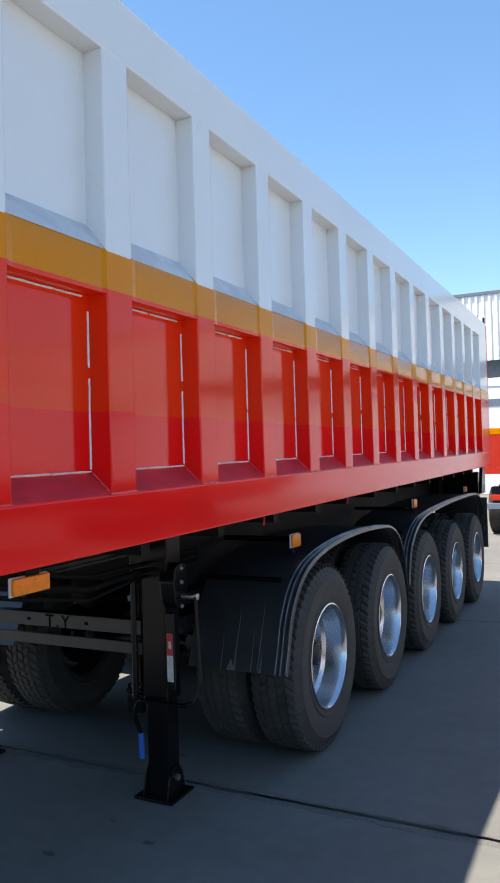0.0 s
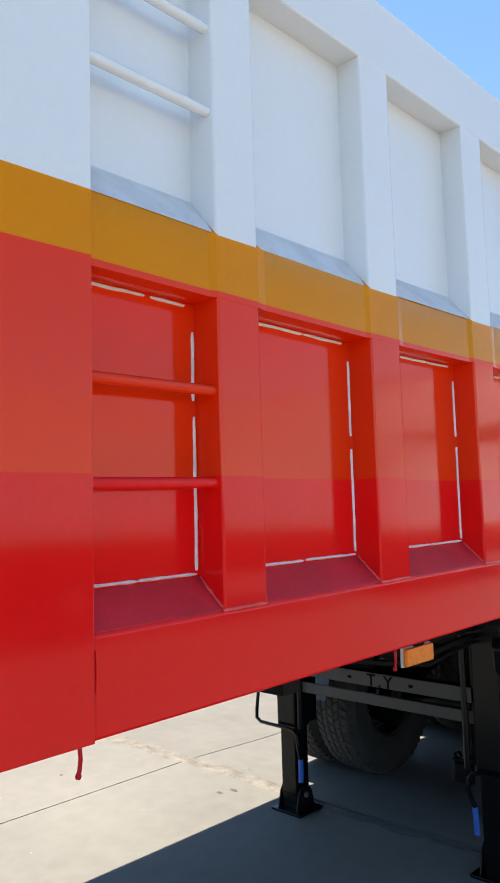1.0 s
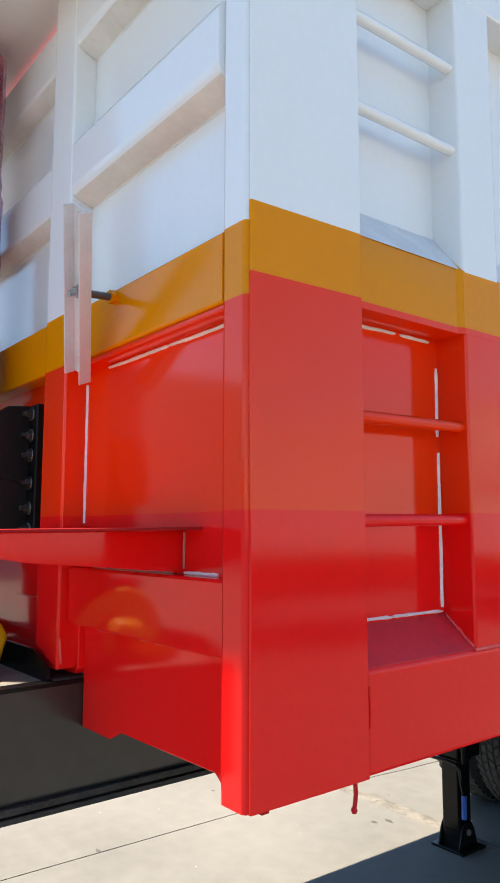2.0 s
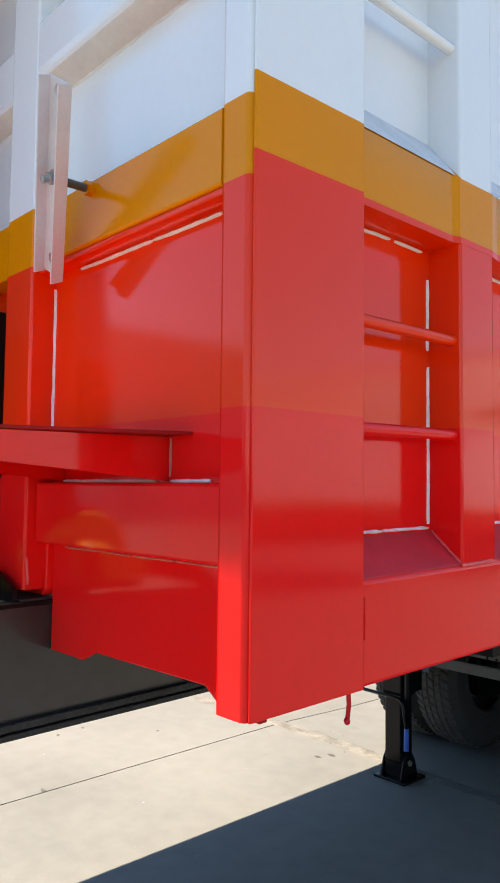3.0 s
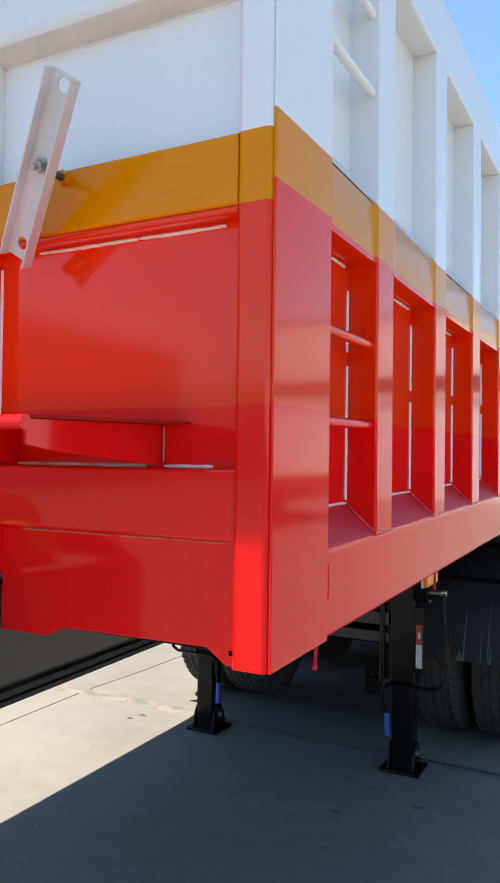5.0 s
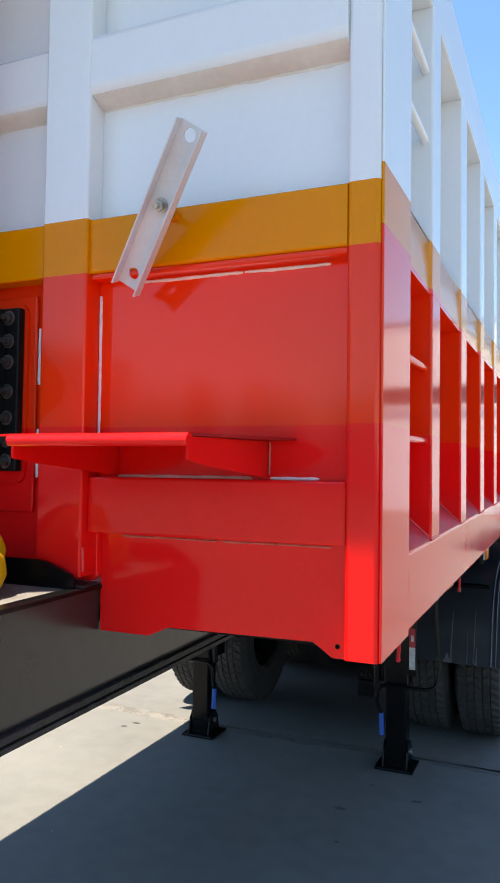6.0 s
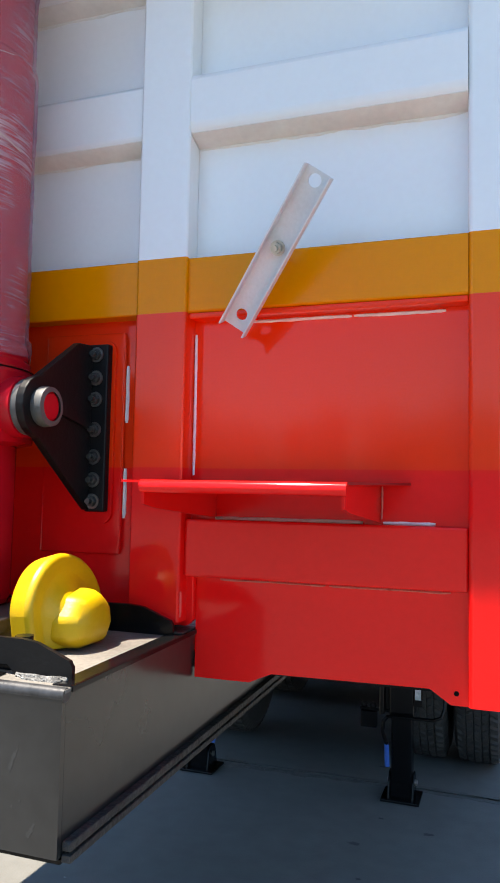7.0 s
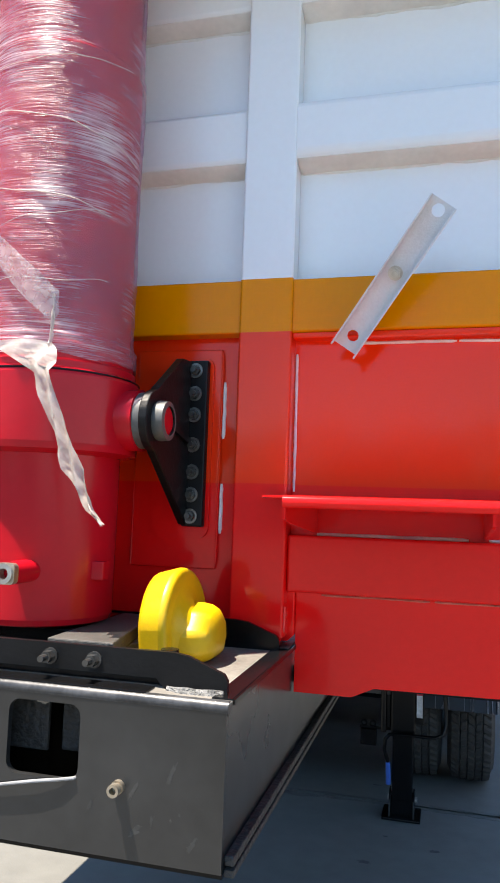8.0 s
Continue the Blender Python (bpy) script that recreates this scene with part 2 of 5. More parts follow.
f_vr.inputs["From Min"].default_value, f_vr.inputs["From Max"].default_value = 0.38, 0.62
f_vm = fN.new("ShaderNodeMix")
f_vm.data_type = "RGBA"
f_vm.inputs["A"].default_value, f_vm.inputs["B"].default_value = (0.98, 0.90, 0.92, 1), (0.80, 0.70, 0.88, 1)
fL.new(f_tc.outputs["Object"], f_vn.inputs["Vector"])
fL.new(f_vn.outputs["Fac"], f_vr.inputs["Value"])
fL.new(f_vr.outputs["Result"], f_vm.inputs["Factor"])
fL.new(f_vm.outputs["Result"], f_tr.inputs["Color"])
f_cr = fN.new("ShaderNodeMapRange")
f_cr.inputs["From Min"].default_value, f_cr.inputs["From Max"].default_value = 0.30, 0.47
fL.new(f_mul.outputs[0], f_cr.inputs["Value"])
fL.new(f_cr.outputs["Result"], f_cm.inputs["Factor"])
fL.new(f_tr.outputs[0], f_mix.inputs[1])
fL.new(f_gl.outputs[0], f_mix.inputs[2])
fL.new(f_mix.outputs[0], f_out.inputs["Surface"])

# ---------------------------------------------------------------- mesh helpers


def bx(bm, x0, x1, y0, y1, z0, z1, bevel=0.0, seg=2):
    """A box with worn edges."""
    vs = [bm.verts.new((x, y, z)) for x in (x0, x1) for y in (y0, y1) for z in (z0, z1)]
    fs = [bm.faces.new([vs[i] for i in q]) for q in ((0, 1, 3, 2), (4, 6, 7, 5), (0, 4, 5, 1), (2, 3, 7, 6), (0, 2, 6, 4), (1, 5, 7, 3))]
    if bevel:
        es = list({e for f in fs for e in f.edges})
        bmesh.ops.bevel(bm, geom=es, offset=bevel, segments=seg, affect="EDGES", profile=0.5)
    return bm


def bx_along(bm, x0, x1, y0, y1, z0, z1, bevel, axis):
    """A box rounded on the four edges that run along one axis, with square ends that butt cleanly."""
    before = set(bm.edges)
    bx(bm, x0, x1, y0, y1, z0, z1)
    i = "xyz".index(axis)
    es = [e for e in bm.edges if e not in before and abs(e.verts[0].co[i] - e.verts[1].co[i]) > 1e-6]
    bmesh.ops.bevel(bm, geom=es, offset=bevel, segments=3, affect="EDGES", profile=0.5)
    return bm


def prism(bm, pts, axis, a, b, bevel=0.0):
    """A profile of (u, v) points carried from a to b along an axis: x (u=y, v=z), y (u=x, v=z) or z (u=x, v=y)."""
    def place(u, v, w):
        return {"x": (w, u, v), "y": (u, w, v), "z": (u, v, w)}[axis]
    lo = [bm.verts.new(place(u, v, a)) for u, v in pts]
    hi = [bm.verts.new(place(u, v, b)) for u, v in pts]
    n = len(pts)
    fs = [bm.faces.new(lo), bm.faces.new(hi[::-1])]
    for i in range(n):
        fs.append(bm.faces.new((lo[i], hi[i], hi[(i + 1) % n], lo[(i + 1) % n])))
    bmesh.ops.recalc_face_normals(bm, faces=fs)
    if bevel:
        es = list({e for f in fs for e in f.edges})
        bmesh.ops.bevel(bm, geom=es, offset=bevel, segments=2, affect="EDGES", profile=0.5)
    return bm


def lathe(bm, prof, axis="z", c=(0, 0, 0), n=48, a0=0.0, a1=2 * math.pi):
    """Turns (radius, height) points about an axis."""
    rings = []
    full = a1 - a0 > 6.2
    for k in range(n if full else n + 1):
        t = a0 + (a1 - a0) * k / n
        ring = []
        for r, h in prof:
            u, v = r * math.cos(t), r * math.sin(t)
            p = {"z": (u, v, h), "x": (h, u, v), "y": (u, h, v)}[axis]
            ring.append(bm.verts.new((p[0] + c[0], p[1] + c[1], p[2] + c[2])))
        rings.append(ring)
    m = len(rings)
    fs = []
    for k in range(m if full else m - 1):
        A, B = rings[k], rings[(k + 1) % m]
        for i in range(len(prof) - 1):
            fs.append(bm.faces.new((A[i], A[i + 1], B[i + 1], B[i])))
    bmesh.ops.recalc_face_normals(bm, faces=fs)
    return bm


def tube(bm, pts, r, n=10):
    """A round rod along points."""
    pts = [Vector(p) for p in pts]
    rings = []
    for i, p in enumerate(pts):
        d = (pts[min(i + 1, len(pts) - 1)] - pts[max(i - 1, 0)]).normalized()
        side = d.orthogonal().normalized() if i == 0 else (last - d * last.dot(d)).normalized()
        last = side
        up = d.cross(side)
        rings.append([bm.verts.new(p + (side * math.cos(2 * math.pi * k / n) + up * math.sin(2 * math.pi * k / n)) * r) for k in range(n)])
    for A, B in zip(rings, rings[1:]):
        for k in range(n):
            bm.faces.new((A[k], A[(k + 1) % n], B[(k + 1) % n], B[k]))
    bm.faces.new(rings[0][::-1])
    bm.faces.new(rings[-1])
    bmesh.ops.recalc_face_normals(bm, faces=bm.faces[:])
    return bm


def rrect(cx, cz, w, h, r, n=5):
    pts = []
    for sx, sz, a0 in ((1, 1, 0), (-1, 1, 90), (-1, -1, 180), (1, -1, 270)):
        for k in range(n + 1):
            a = radians(a0 + 90 * k / n)
            pts.append((cx + sx * (w / 2 - r) + r * math.cos(a), cz + sz * (h / 2 - r) + r * math.sin(a)))
    return pts


def plate_with_holes(outline, holes, y0, thick):
    bm = B()
    edges = []
    for loop in [outline, *holes]:
        vs = [bm.verts.new((x, y0, z)) for x, z in loop]
        edges += [bm.edges.new((vs[i], vs[(i + 1) % len(vs)])) for i in range(len(vs))]
    bmesh.ops.triangle_fill(bm, use_beauty=True, use_dissolve=False, edges=edges)
    ext = bmesh.ops.extrude_face_region(bm, geom=bm.faces[:])
    bmesh.ops.translate(bm, vec=(0, thick, 0), verts=[v for v in ext["geom"] if isinstance(v, bmesh.types.BMVert)])
    bmesh.ops.recalc_face_normals(bm, faces=bm.faces[:])
    return bm


def mesh_of(bm, name, material, smooth=0.6):
    me = bpy.data.meshes.new(name)
    bm.normal_update()
    for f in bm.faces:
        f.smooth = True
    for e in bm.edges:
        if len(e.link_faces) == 2:
            ang, (a0, a1) = e.calc_face_angle(0), sorted(f.calc_area() for f in e.link_faces)
            if ang > smooth or (ang > 0.12 and a1 > 5 * a0):
                e.smooth = False
    bm.to_mesh(me)
    bm.free()
    me.materials.append(material)
    return me


def part(name, bm, material, parent=None, label="", smooth=0.6):
    ob = new(name, mesh_of(bm, name, material, smooth))
    if parent:
        ob.parent = parent
    if label:
        ob["label"] = label
    return ob


def B():
    return bmesh.new()


def thing(name, label, category, group="", at=(0, 0, 0), kind=""):
    ob = new(name)
    ob.empty_display_size = 0.1
    ob.location = at
    return tagged(ob, label, category, group, kind)


def bolt(name, parent, p, axis, r=0.014, h=0.014, material=None):
    """Washer, hexagon nut and thread end on one short bolt."""
    bm = B()
    s = -1 if axis.startswith("-") else 1
    ax = axis[-1]
    lathe(bm, [(0.0, 0.0), (r * 1.35, 0.0), (r * 1.35, s * 0.003), (0.0, s * 0.003)], ax, p, 14)
    lathe(bm, [(r, s * 0.003), (r, s * h), (0.0, s * h)], ax, p, 6)
    lathe(bm, [(r * 0.55, s * h), (r * 0.55, s * h * 1.9), (0.0, s * h * 1.9)], ax, p, 10)
    return part(name, bm, material or STEEL, parent)


def ribbon(name, material, parent, along, p0, p1, across, out, w, seed, label="", wave=0.0012):
    """A hand-laid bead from p0 to p1: uneven in width and line, rounded over the top."""
    bm = B()
    p0, p1 = Vector(p0), Vector(p1)
    length = (p1 - p0).length
    n = max(4, int(length / 0.012))
    a, o = Vector(across), Vector(out)
    rows = []
    for k in range(n + 1):
        u = k / n
        c = p0.lerp(p1, u)
        t = length * u
        c = c + a * wave * (noise.noise(Vector((t * 14, seed, 0.3))) + 0.5 * noise.noise(Vector((t * 45, seed, 3.3))))
        ww = w * 0.82 * (1 + 0.28 * noise.noise(Vector((t * 30, seed, 7.7))))
        ww *= min(1.0, 0.6 + 6 * min(u, 1 - u) * length / 0.05)
        hh = abs(o.length) * (1 + 0.35 * noise.noise(Vector((t * 40, seed, 11.1))))
        on = o.normalized()
        rows.append([bm.verts.new(c - a * ww / 2 - on * 0.001), bm.verts.new(c - a * ww / 3.2 + on * hh * 0.75), bm.verts.new(c + on * hh),
                     bm.verts.new(c + a * ww / 3.2 + on * hh * 0.75), bm.verts.new(c + a * ww / 2 - on * 0.001)])
    for P, Q in zip(rows, rows[1:]):
        for i in range(4):
            bm.faces.new((P[i], P[i + 1], Q[i + 1], Q[i]))
    bm.faces.new(rows[0])
    bm.faces.new(rows[-1][::-1])
    bmesh.ops.recalc_face_normals(bm, faces=bm.faces[:])
    for v in bm.verts:
        v.co.z += 0.015 * v.co.y
    return part(name, bm, material, parent, label, smooth=1.2)

# ---------------------------------------------------------------- ground and yard
SLOPE = 0.015       # the trailer's rise towards its rear, per metre
W = 2.507           # trailer width


def ground_z(y):
    y = min(max(y, 3.19), 12.0) - 3.19
    return -0.04 * min(y, 0.8) - 0.0195 * max(y - 0.8, 0.0)


def up(bm):
    for v in bm.verts:
        v.co.z += SLOPE * v.co.y
    return bm


def bpart(name, bm, material, parent, label="", smooth=0.6):
    return part(name, up(bm), material, parent, label, smooth)


JY = [-60, -41.5, -36.6, -31.7, -26.8, -21.9, -17, -11.6, -6.6, -1.7, 3.19, 8.1, 13.0, 17.9, 22.8, 27.7, 34.4]
JX = [-40, -28, -23, -18, -13, -8.1, -3.1, 1.9, 6.9, 11.9, 16.9, 21.9, 29.4, 45, 89.4]


def ground_sheet():
    bm = B()
    xs = [-2000, -60, -40, 40, 60, 2000]
    ys = [-2000, -70, -60, 0, 3.19, 3.99, 9, 12, 40, 60, 2000]
    grid = [[bm.verts.new((x, y, ground_z(y) - 0.014)) for y in ys] for x in xs]
    for a, b in zip(grid, grid[1:]):
        for j in range(len(ys) - 1):
            bm.faces.new((a[j], b[j], b[j + 1], a[j + 1]))
    return tagged(part("ground", bm, DIRT), "dusty compacted yard ground under concrete slabs", "ground", kind="structure")


ground = ground_sheet()


def slab(x0, x1, y0, y1):
    """A cast slab with a chipped outline."""
    g = 0.006 if abs(y1 - 3.19) > 0.1 and abs(y0 - 3.19) > 0.1 else 0.016
    near = -9 < x0 < 6 and -7 < y0 < 9
    bm = B()
    nx = 60 if near else 1
    ring = [y0 + g, *[y for y in (3.99, 12.0) if y0 < y < y1], y1 - g]
    rows = []
    for j, y in enumerate(ring):
        row = []
        for i in range(nx + 1):
            x = x0 + 0.005 + (x1 - x0 - 0.010) * i / nx
            yy = y
            if near and j in (0, len(ring) - 1):
                q = abs(noise.noise(Vector((x * 3.1, y * 2, 1)))) ** 1.5 * 0.05 + abs(noise.noise(Vector((x * 14, y, 2)))) * 0.012
                if abs(y - 3.19) > 0.1:
                    q *= 0.25
                yy += q if j == 0 else -q
            row.append(bm.verts.new((x, yy, ground_z(y))))
        rows.append(row)
    for A_, C_ in zip(rows, rows[1:]):
        for i in range(nx):
            bm.faces.new((A_[i], A_[i + 1], C_[i + 1], C_[i]))
    edge = [e for e in bm.edges if len(e.link_faces) == 1]
    ext = bmesh.ops.extrude_edge_only(bm, edges=edge)
    bmesh.ops.translate(bm, vec=(0, 0, -0.012), verts=[v for v in ext["geom"] if isinstance(v, bmesh.types.BMVert)])
    bmesh.ops.recalc_face_normals(bm, faces=bm.faces[:])
    return part("slab", bm, CONC, ground)


# ---------------------------------------------------------------- tipper body
box = thing("tipper_body", "tall steel tipper body, red below, yellow stripe, white above", "tipper body")
BAYS = [(0.284, 0.620)] + [(0.756 + 0.6085 * k, 0.756 + 0.6085 * k + 0.462) for k in range(15)]
END = 10.32
Z_BOT, Z_SILL, Z_YB, Z_YT, Z_TR, Z_TOP = 1.374, 1.563, 2.260, 2.392, 3.09, 3.315
DEEP = -0.080


def stripe_lift(y):
    """The stripe rises a little towards the front corner."""
    return 0.017 * max(0.0, 1 - (y - 0.284) / 0.95)


def strip(rows):
    """A closed profile carried through rows of (x, y, z) points, capped at both ends."""
    bm = B()
    vs = [[bm.verts.new(p) for p in row] for row in rows]
    n = len(vs[0])
    for P, Q in zip(vs, vs[1:]):
        for i in range(n):
            bm.faces.new((P[i], P[(i + 1) % n], Q[(i + 1) % n], Q[i]))
    bm.faces.new(vs[0][::-1])
    bm.faces.new(vs[-1])
    bmesh.ops.recalc_face_normals(bm, faces=bm.faces[:])
    return bm


def side_wall(right):
    def X(x):
        return x if right else -W - x

    def box_(x0, x1, *rest, bevel=0.006):
        a, b = sorted((X(x0), X(x1)))
        return bx(B(), a, b, *rest, bevel=bevel)

    def post_(x0, x1, *rest, bevel=0.006):
        a, b = sorted((X(x0), X(x1)))
        return bx_along(B(), a, b, *rest, bevel, "z")

    def prof(pts, y0, y1, bevel=0.0):
        return prism(B(), [(X(u), v) for u, v in pts], "y", y0, y1, bevel)

    rail_low = bpart("bottom_rail", prof([(0, Z_BOT), (0, Z_SILL), (DEEP, Z_SILL + 0.068), (DEEP, Z_BOT)], 0.284, END, 0.007), RED, box)
    # the stripe rail lies back a little in each bay and bends forward over each post
    ends = [b[0] for b in BAYS[1:]] + [END]
    for k, ((y0, y1), y2) in enumerate(zip(BAYS, ends)):
        w = 0.0012 * math.sin(k * 2.3)
        back = -0.0075 if k == 0 else -0.0060 + w
        line = [(y0, 0.0 if k else back), (y0 + 0.03, back), (y1 - 0.018, back), (y1, 0.0006), (y2, 0.0006)]
        bpart("yellow_rail", strip([[(X(u), y, v + stripe_lift(y)) for u, v in ((x, Z_YB), (x, Z_YT + w), (DEEP, Z_YT + 0.092), (DEEP, Z_YB))] for y, x in line]), YEL, box,
              "yellow painted middle rail", smooth=0.7)
        bpart("rail_lip", strip([[(X(u), y, v + stripe_lift(y)) for u, v in ((x + 0.0012, Z_YB - 0.015), (x + 0.0012, Z_YB - 0.0004), (DEEP, Z_YB - 0.0004), (DEEP, Z_YB - 0.015))] for y, x in line]), RED, box, smooth=0.7)
    bpart("top_rail", prof([(0, Z_TR), (0, Z_TOP), (-0.10, Z_TOP + 0.005), (DEEP - 0.02, Z_TR + 0.0)], 0.284, END, 0.006), WHITE, box)
    # posts between the bays, and a broad one at the tail
    edges = [(BAYS[k][1], BAYS[k + 1][0]) for k in range(len(BAYS) - 1)] + [(BAYS[-1][1], END)]
    for k, (y0, y1) in enumerate(edges):
        bpart("red_post", post_(DEEP - 0.006, 0.0012, y0, y1, Z_SILL + 0.001, Z_YB - 0.0135 + stripe_lift(y0)), RED, box)
        bpart("white_post", post_(DEEP - 0.006, 0.0008, y0, y1, Z_YT - 0.002 + stripe_lift(y0), Z_TR - 0.0005), WHITE, box)
    cuts = [0.284] + [(a + b) / 2 for a, b in edges[:-1]] + [END]
    for k, (y0, y1) in enumerate(BAYS):
        c0, c1 = cuts[k] + 0.0005, cuts[k + 1] - 0.0005
        bpart("lower_panel", box_(DEEP - 0.008, DEEP, c0, c1, Z_BOT + 0.05, Z_YB, bevel=0), RED, box)
        bpart("upper_panel", box_(DEEP - 0.008, DEEP, c0, c1, Z_YB + 0.001, Z_TR + 0.02, bevel=0), WHITE, box)
        e = 0.003
        bpart("sill", prof([(-0.001, Z_SILL + e), (-0.001, Z_SILL + e + 0.002), (DEEP + 0.001, Z_SILL + 0.068 + e + 0.002), (DEEP + 0.001, Z_SILL + 0.068 + e)],
                           y0 + 0.001, y1 - 0.001), RED_SILL, box, "dull red oversprayed sill")
        bpart("upper_sill", strip([[(X(u), y, v + stripe_lift(y)) for u, v in ((-0.0075, Z_YT + 0.0015 + e), (-0.0075, Z_YT + 0.0035 + e), (DEEP + 0.001, Z_YT + 0.092 + e + 0.002),
                                   (DEEP + 0.001, Z_YT + 0.092 + e))] for y in (y0 + 0.001, y1 - 0.001)]), PRIMER, box, "pale rough unpainted sill strip")
        if not right:
            continue
        # sealant runs along the panel's edges, broken as the gun left them
        rng = random.Random(40 + k)
        gap = y0 + (y1 - y0) * rng.uniform(0.45, 0.7)
        out = (0.005, 0, 0)
        for a, b in ((y0 + 0.004, gap), (gap + rng.uniform(0.004, 0.02), y1 - rng.uniform(0.03, 0.06))):
            ribbon("seam", SEAM, box, "y", (DEEP, a, Z_YB - 0.022 + stripe_lift(a)), (DEEP, b, Z_YB - 0.022 + stripe_lift(b)), (0, 0, 1), out, 0.0105, k + 0.1)
        zz = Z_SILL + 0.079
        for a, b in ((y0 + 0.004, gap - 0.03), (gap - 0.03 + rng.uniform(0.0, 0.015), y1 - 0.012)):
            ribbon("seam", SEAM, box, "y", (DEEP, a, zz), (DEEP, b, zz), (0, 0, 1), (0.008, 0, 0), 0.009, k + 20.1)
        zm = 1.9 + rng.uniform(-0.05, 0.1)
        for a, b in ((zz + 0.008, zm), (zm + rng.uniform(0.01, 0.05), Z_YB - 0.07)):
            ribbon("seam", SEAM, box, "z", (DEEP, y1 - 0.0075, a), (DEEP, y1 - 0.0075, b), (0, 1, 0), out, 0.0095, k + 40.1, wave=0.0016)
        # weld beads at the foot of the next post
        if k < len(BAYS) - 1:
            ya, yb = y1, BAYS[k + 1][0]
            ribbon("weld_bead", WELD_FOOT, box, "y", (0.001, ya - 0.006, Z_SILL + 0.003), (0.001, yb - 0.003, Z_SILL + 0.003), (0, 0, 1), (0.0035, 0, 0), 0.012, k + 60.1)
            for yy in (ya - 0.002, yb + 0.002):
                ribbon("weld_bead", WELD_FOOT, box, "x", (-0.004, yy, Z_SILL + 0.009), (DEEP + 0.006, yy, Z_SILL + 0.072), (0, 1, 0), (0, 0, 0.004), 0.010, k + 80.1)
    # corner plate, three colours
    zy0, zy1 = 2.277, 2.407
    for nm, m, a, b in (("corner_plate_red", RED, Z_BOT, zy0), ("corner_plate_yellow", YEL, zy0, zy1), ("corner_plate_white", WHITE, zy1, Z_TOP)):
        bpart("corner_plate", post_(0.0003, 0.0065, 0.007, 0.2835, a, b, bevel=0.0028), m, box)
    # climbing rungs in the first bay
    y0, y1 = BAYS[0]
    for z, m in ((1.842, RED), (2.047, RED), (2.70, WHITE), (2.905, WHITE)):
        bm = tube(B(), [(X(-0.022), y0 - 0.01, z), (X(-0.022), y1 + 0.01, z)], 0.0125, 12)
        bpart("rung", bm, m, box, "round steel ladder rung")
    return rail_low


side_wall(True)
side_wall(False)


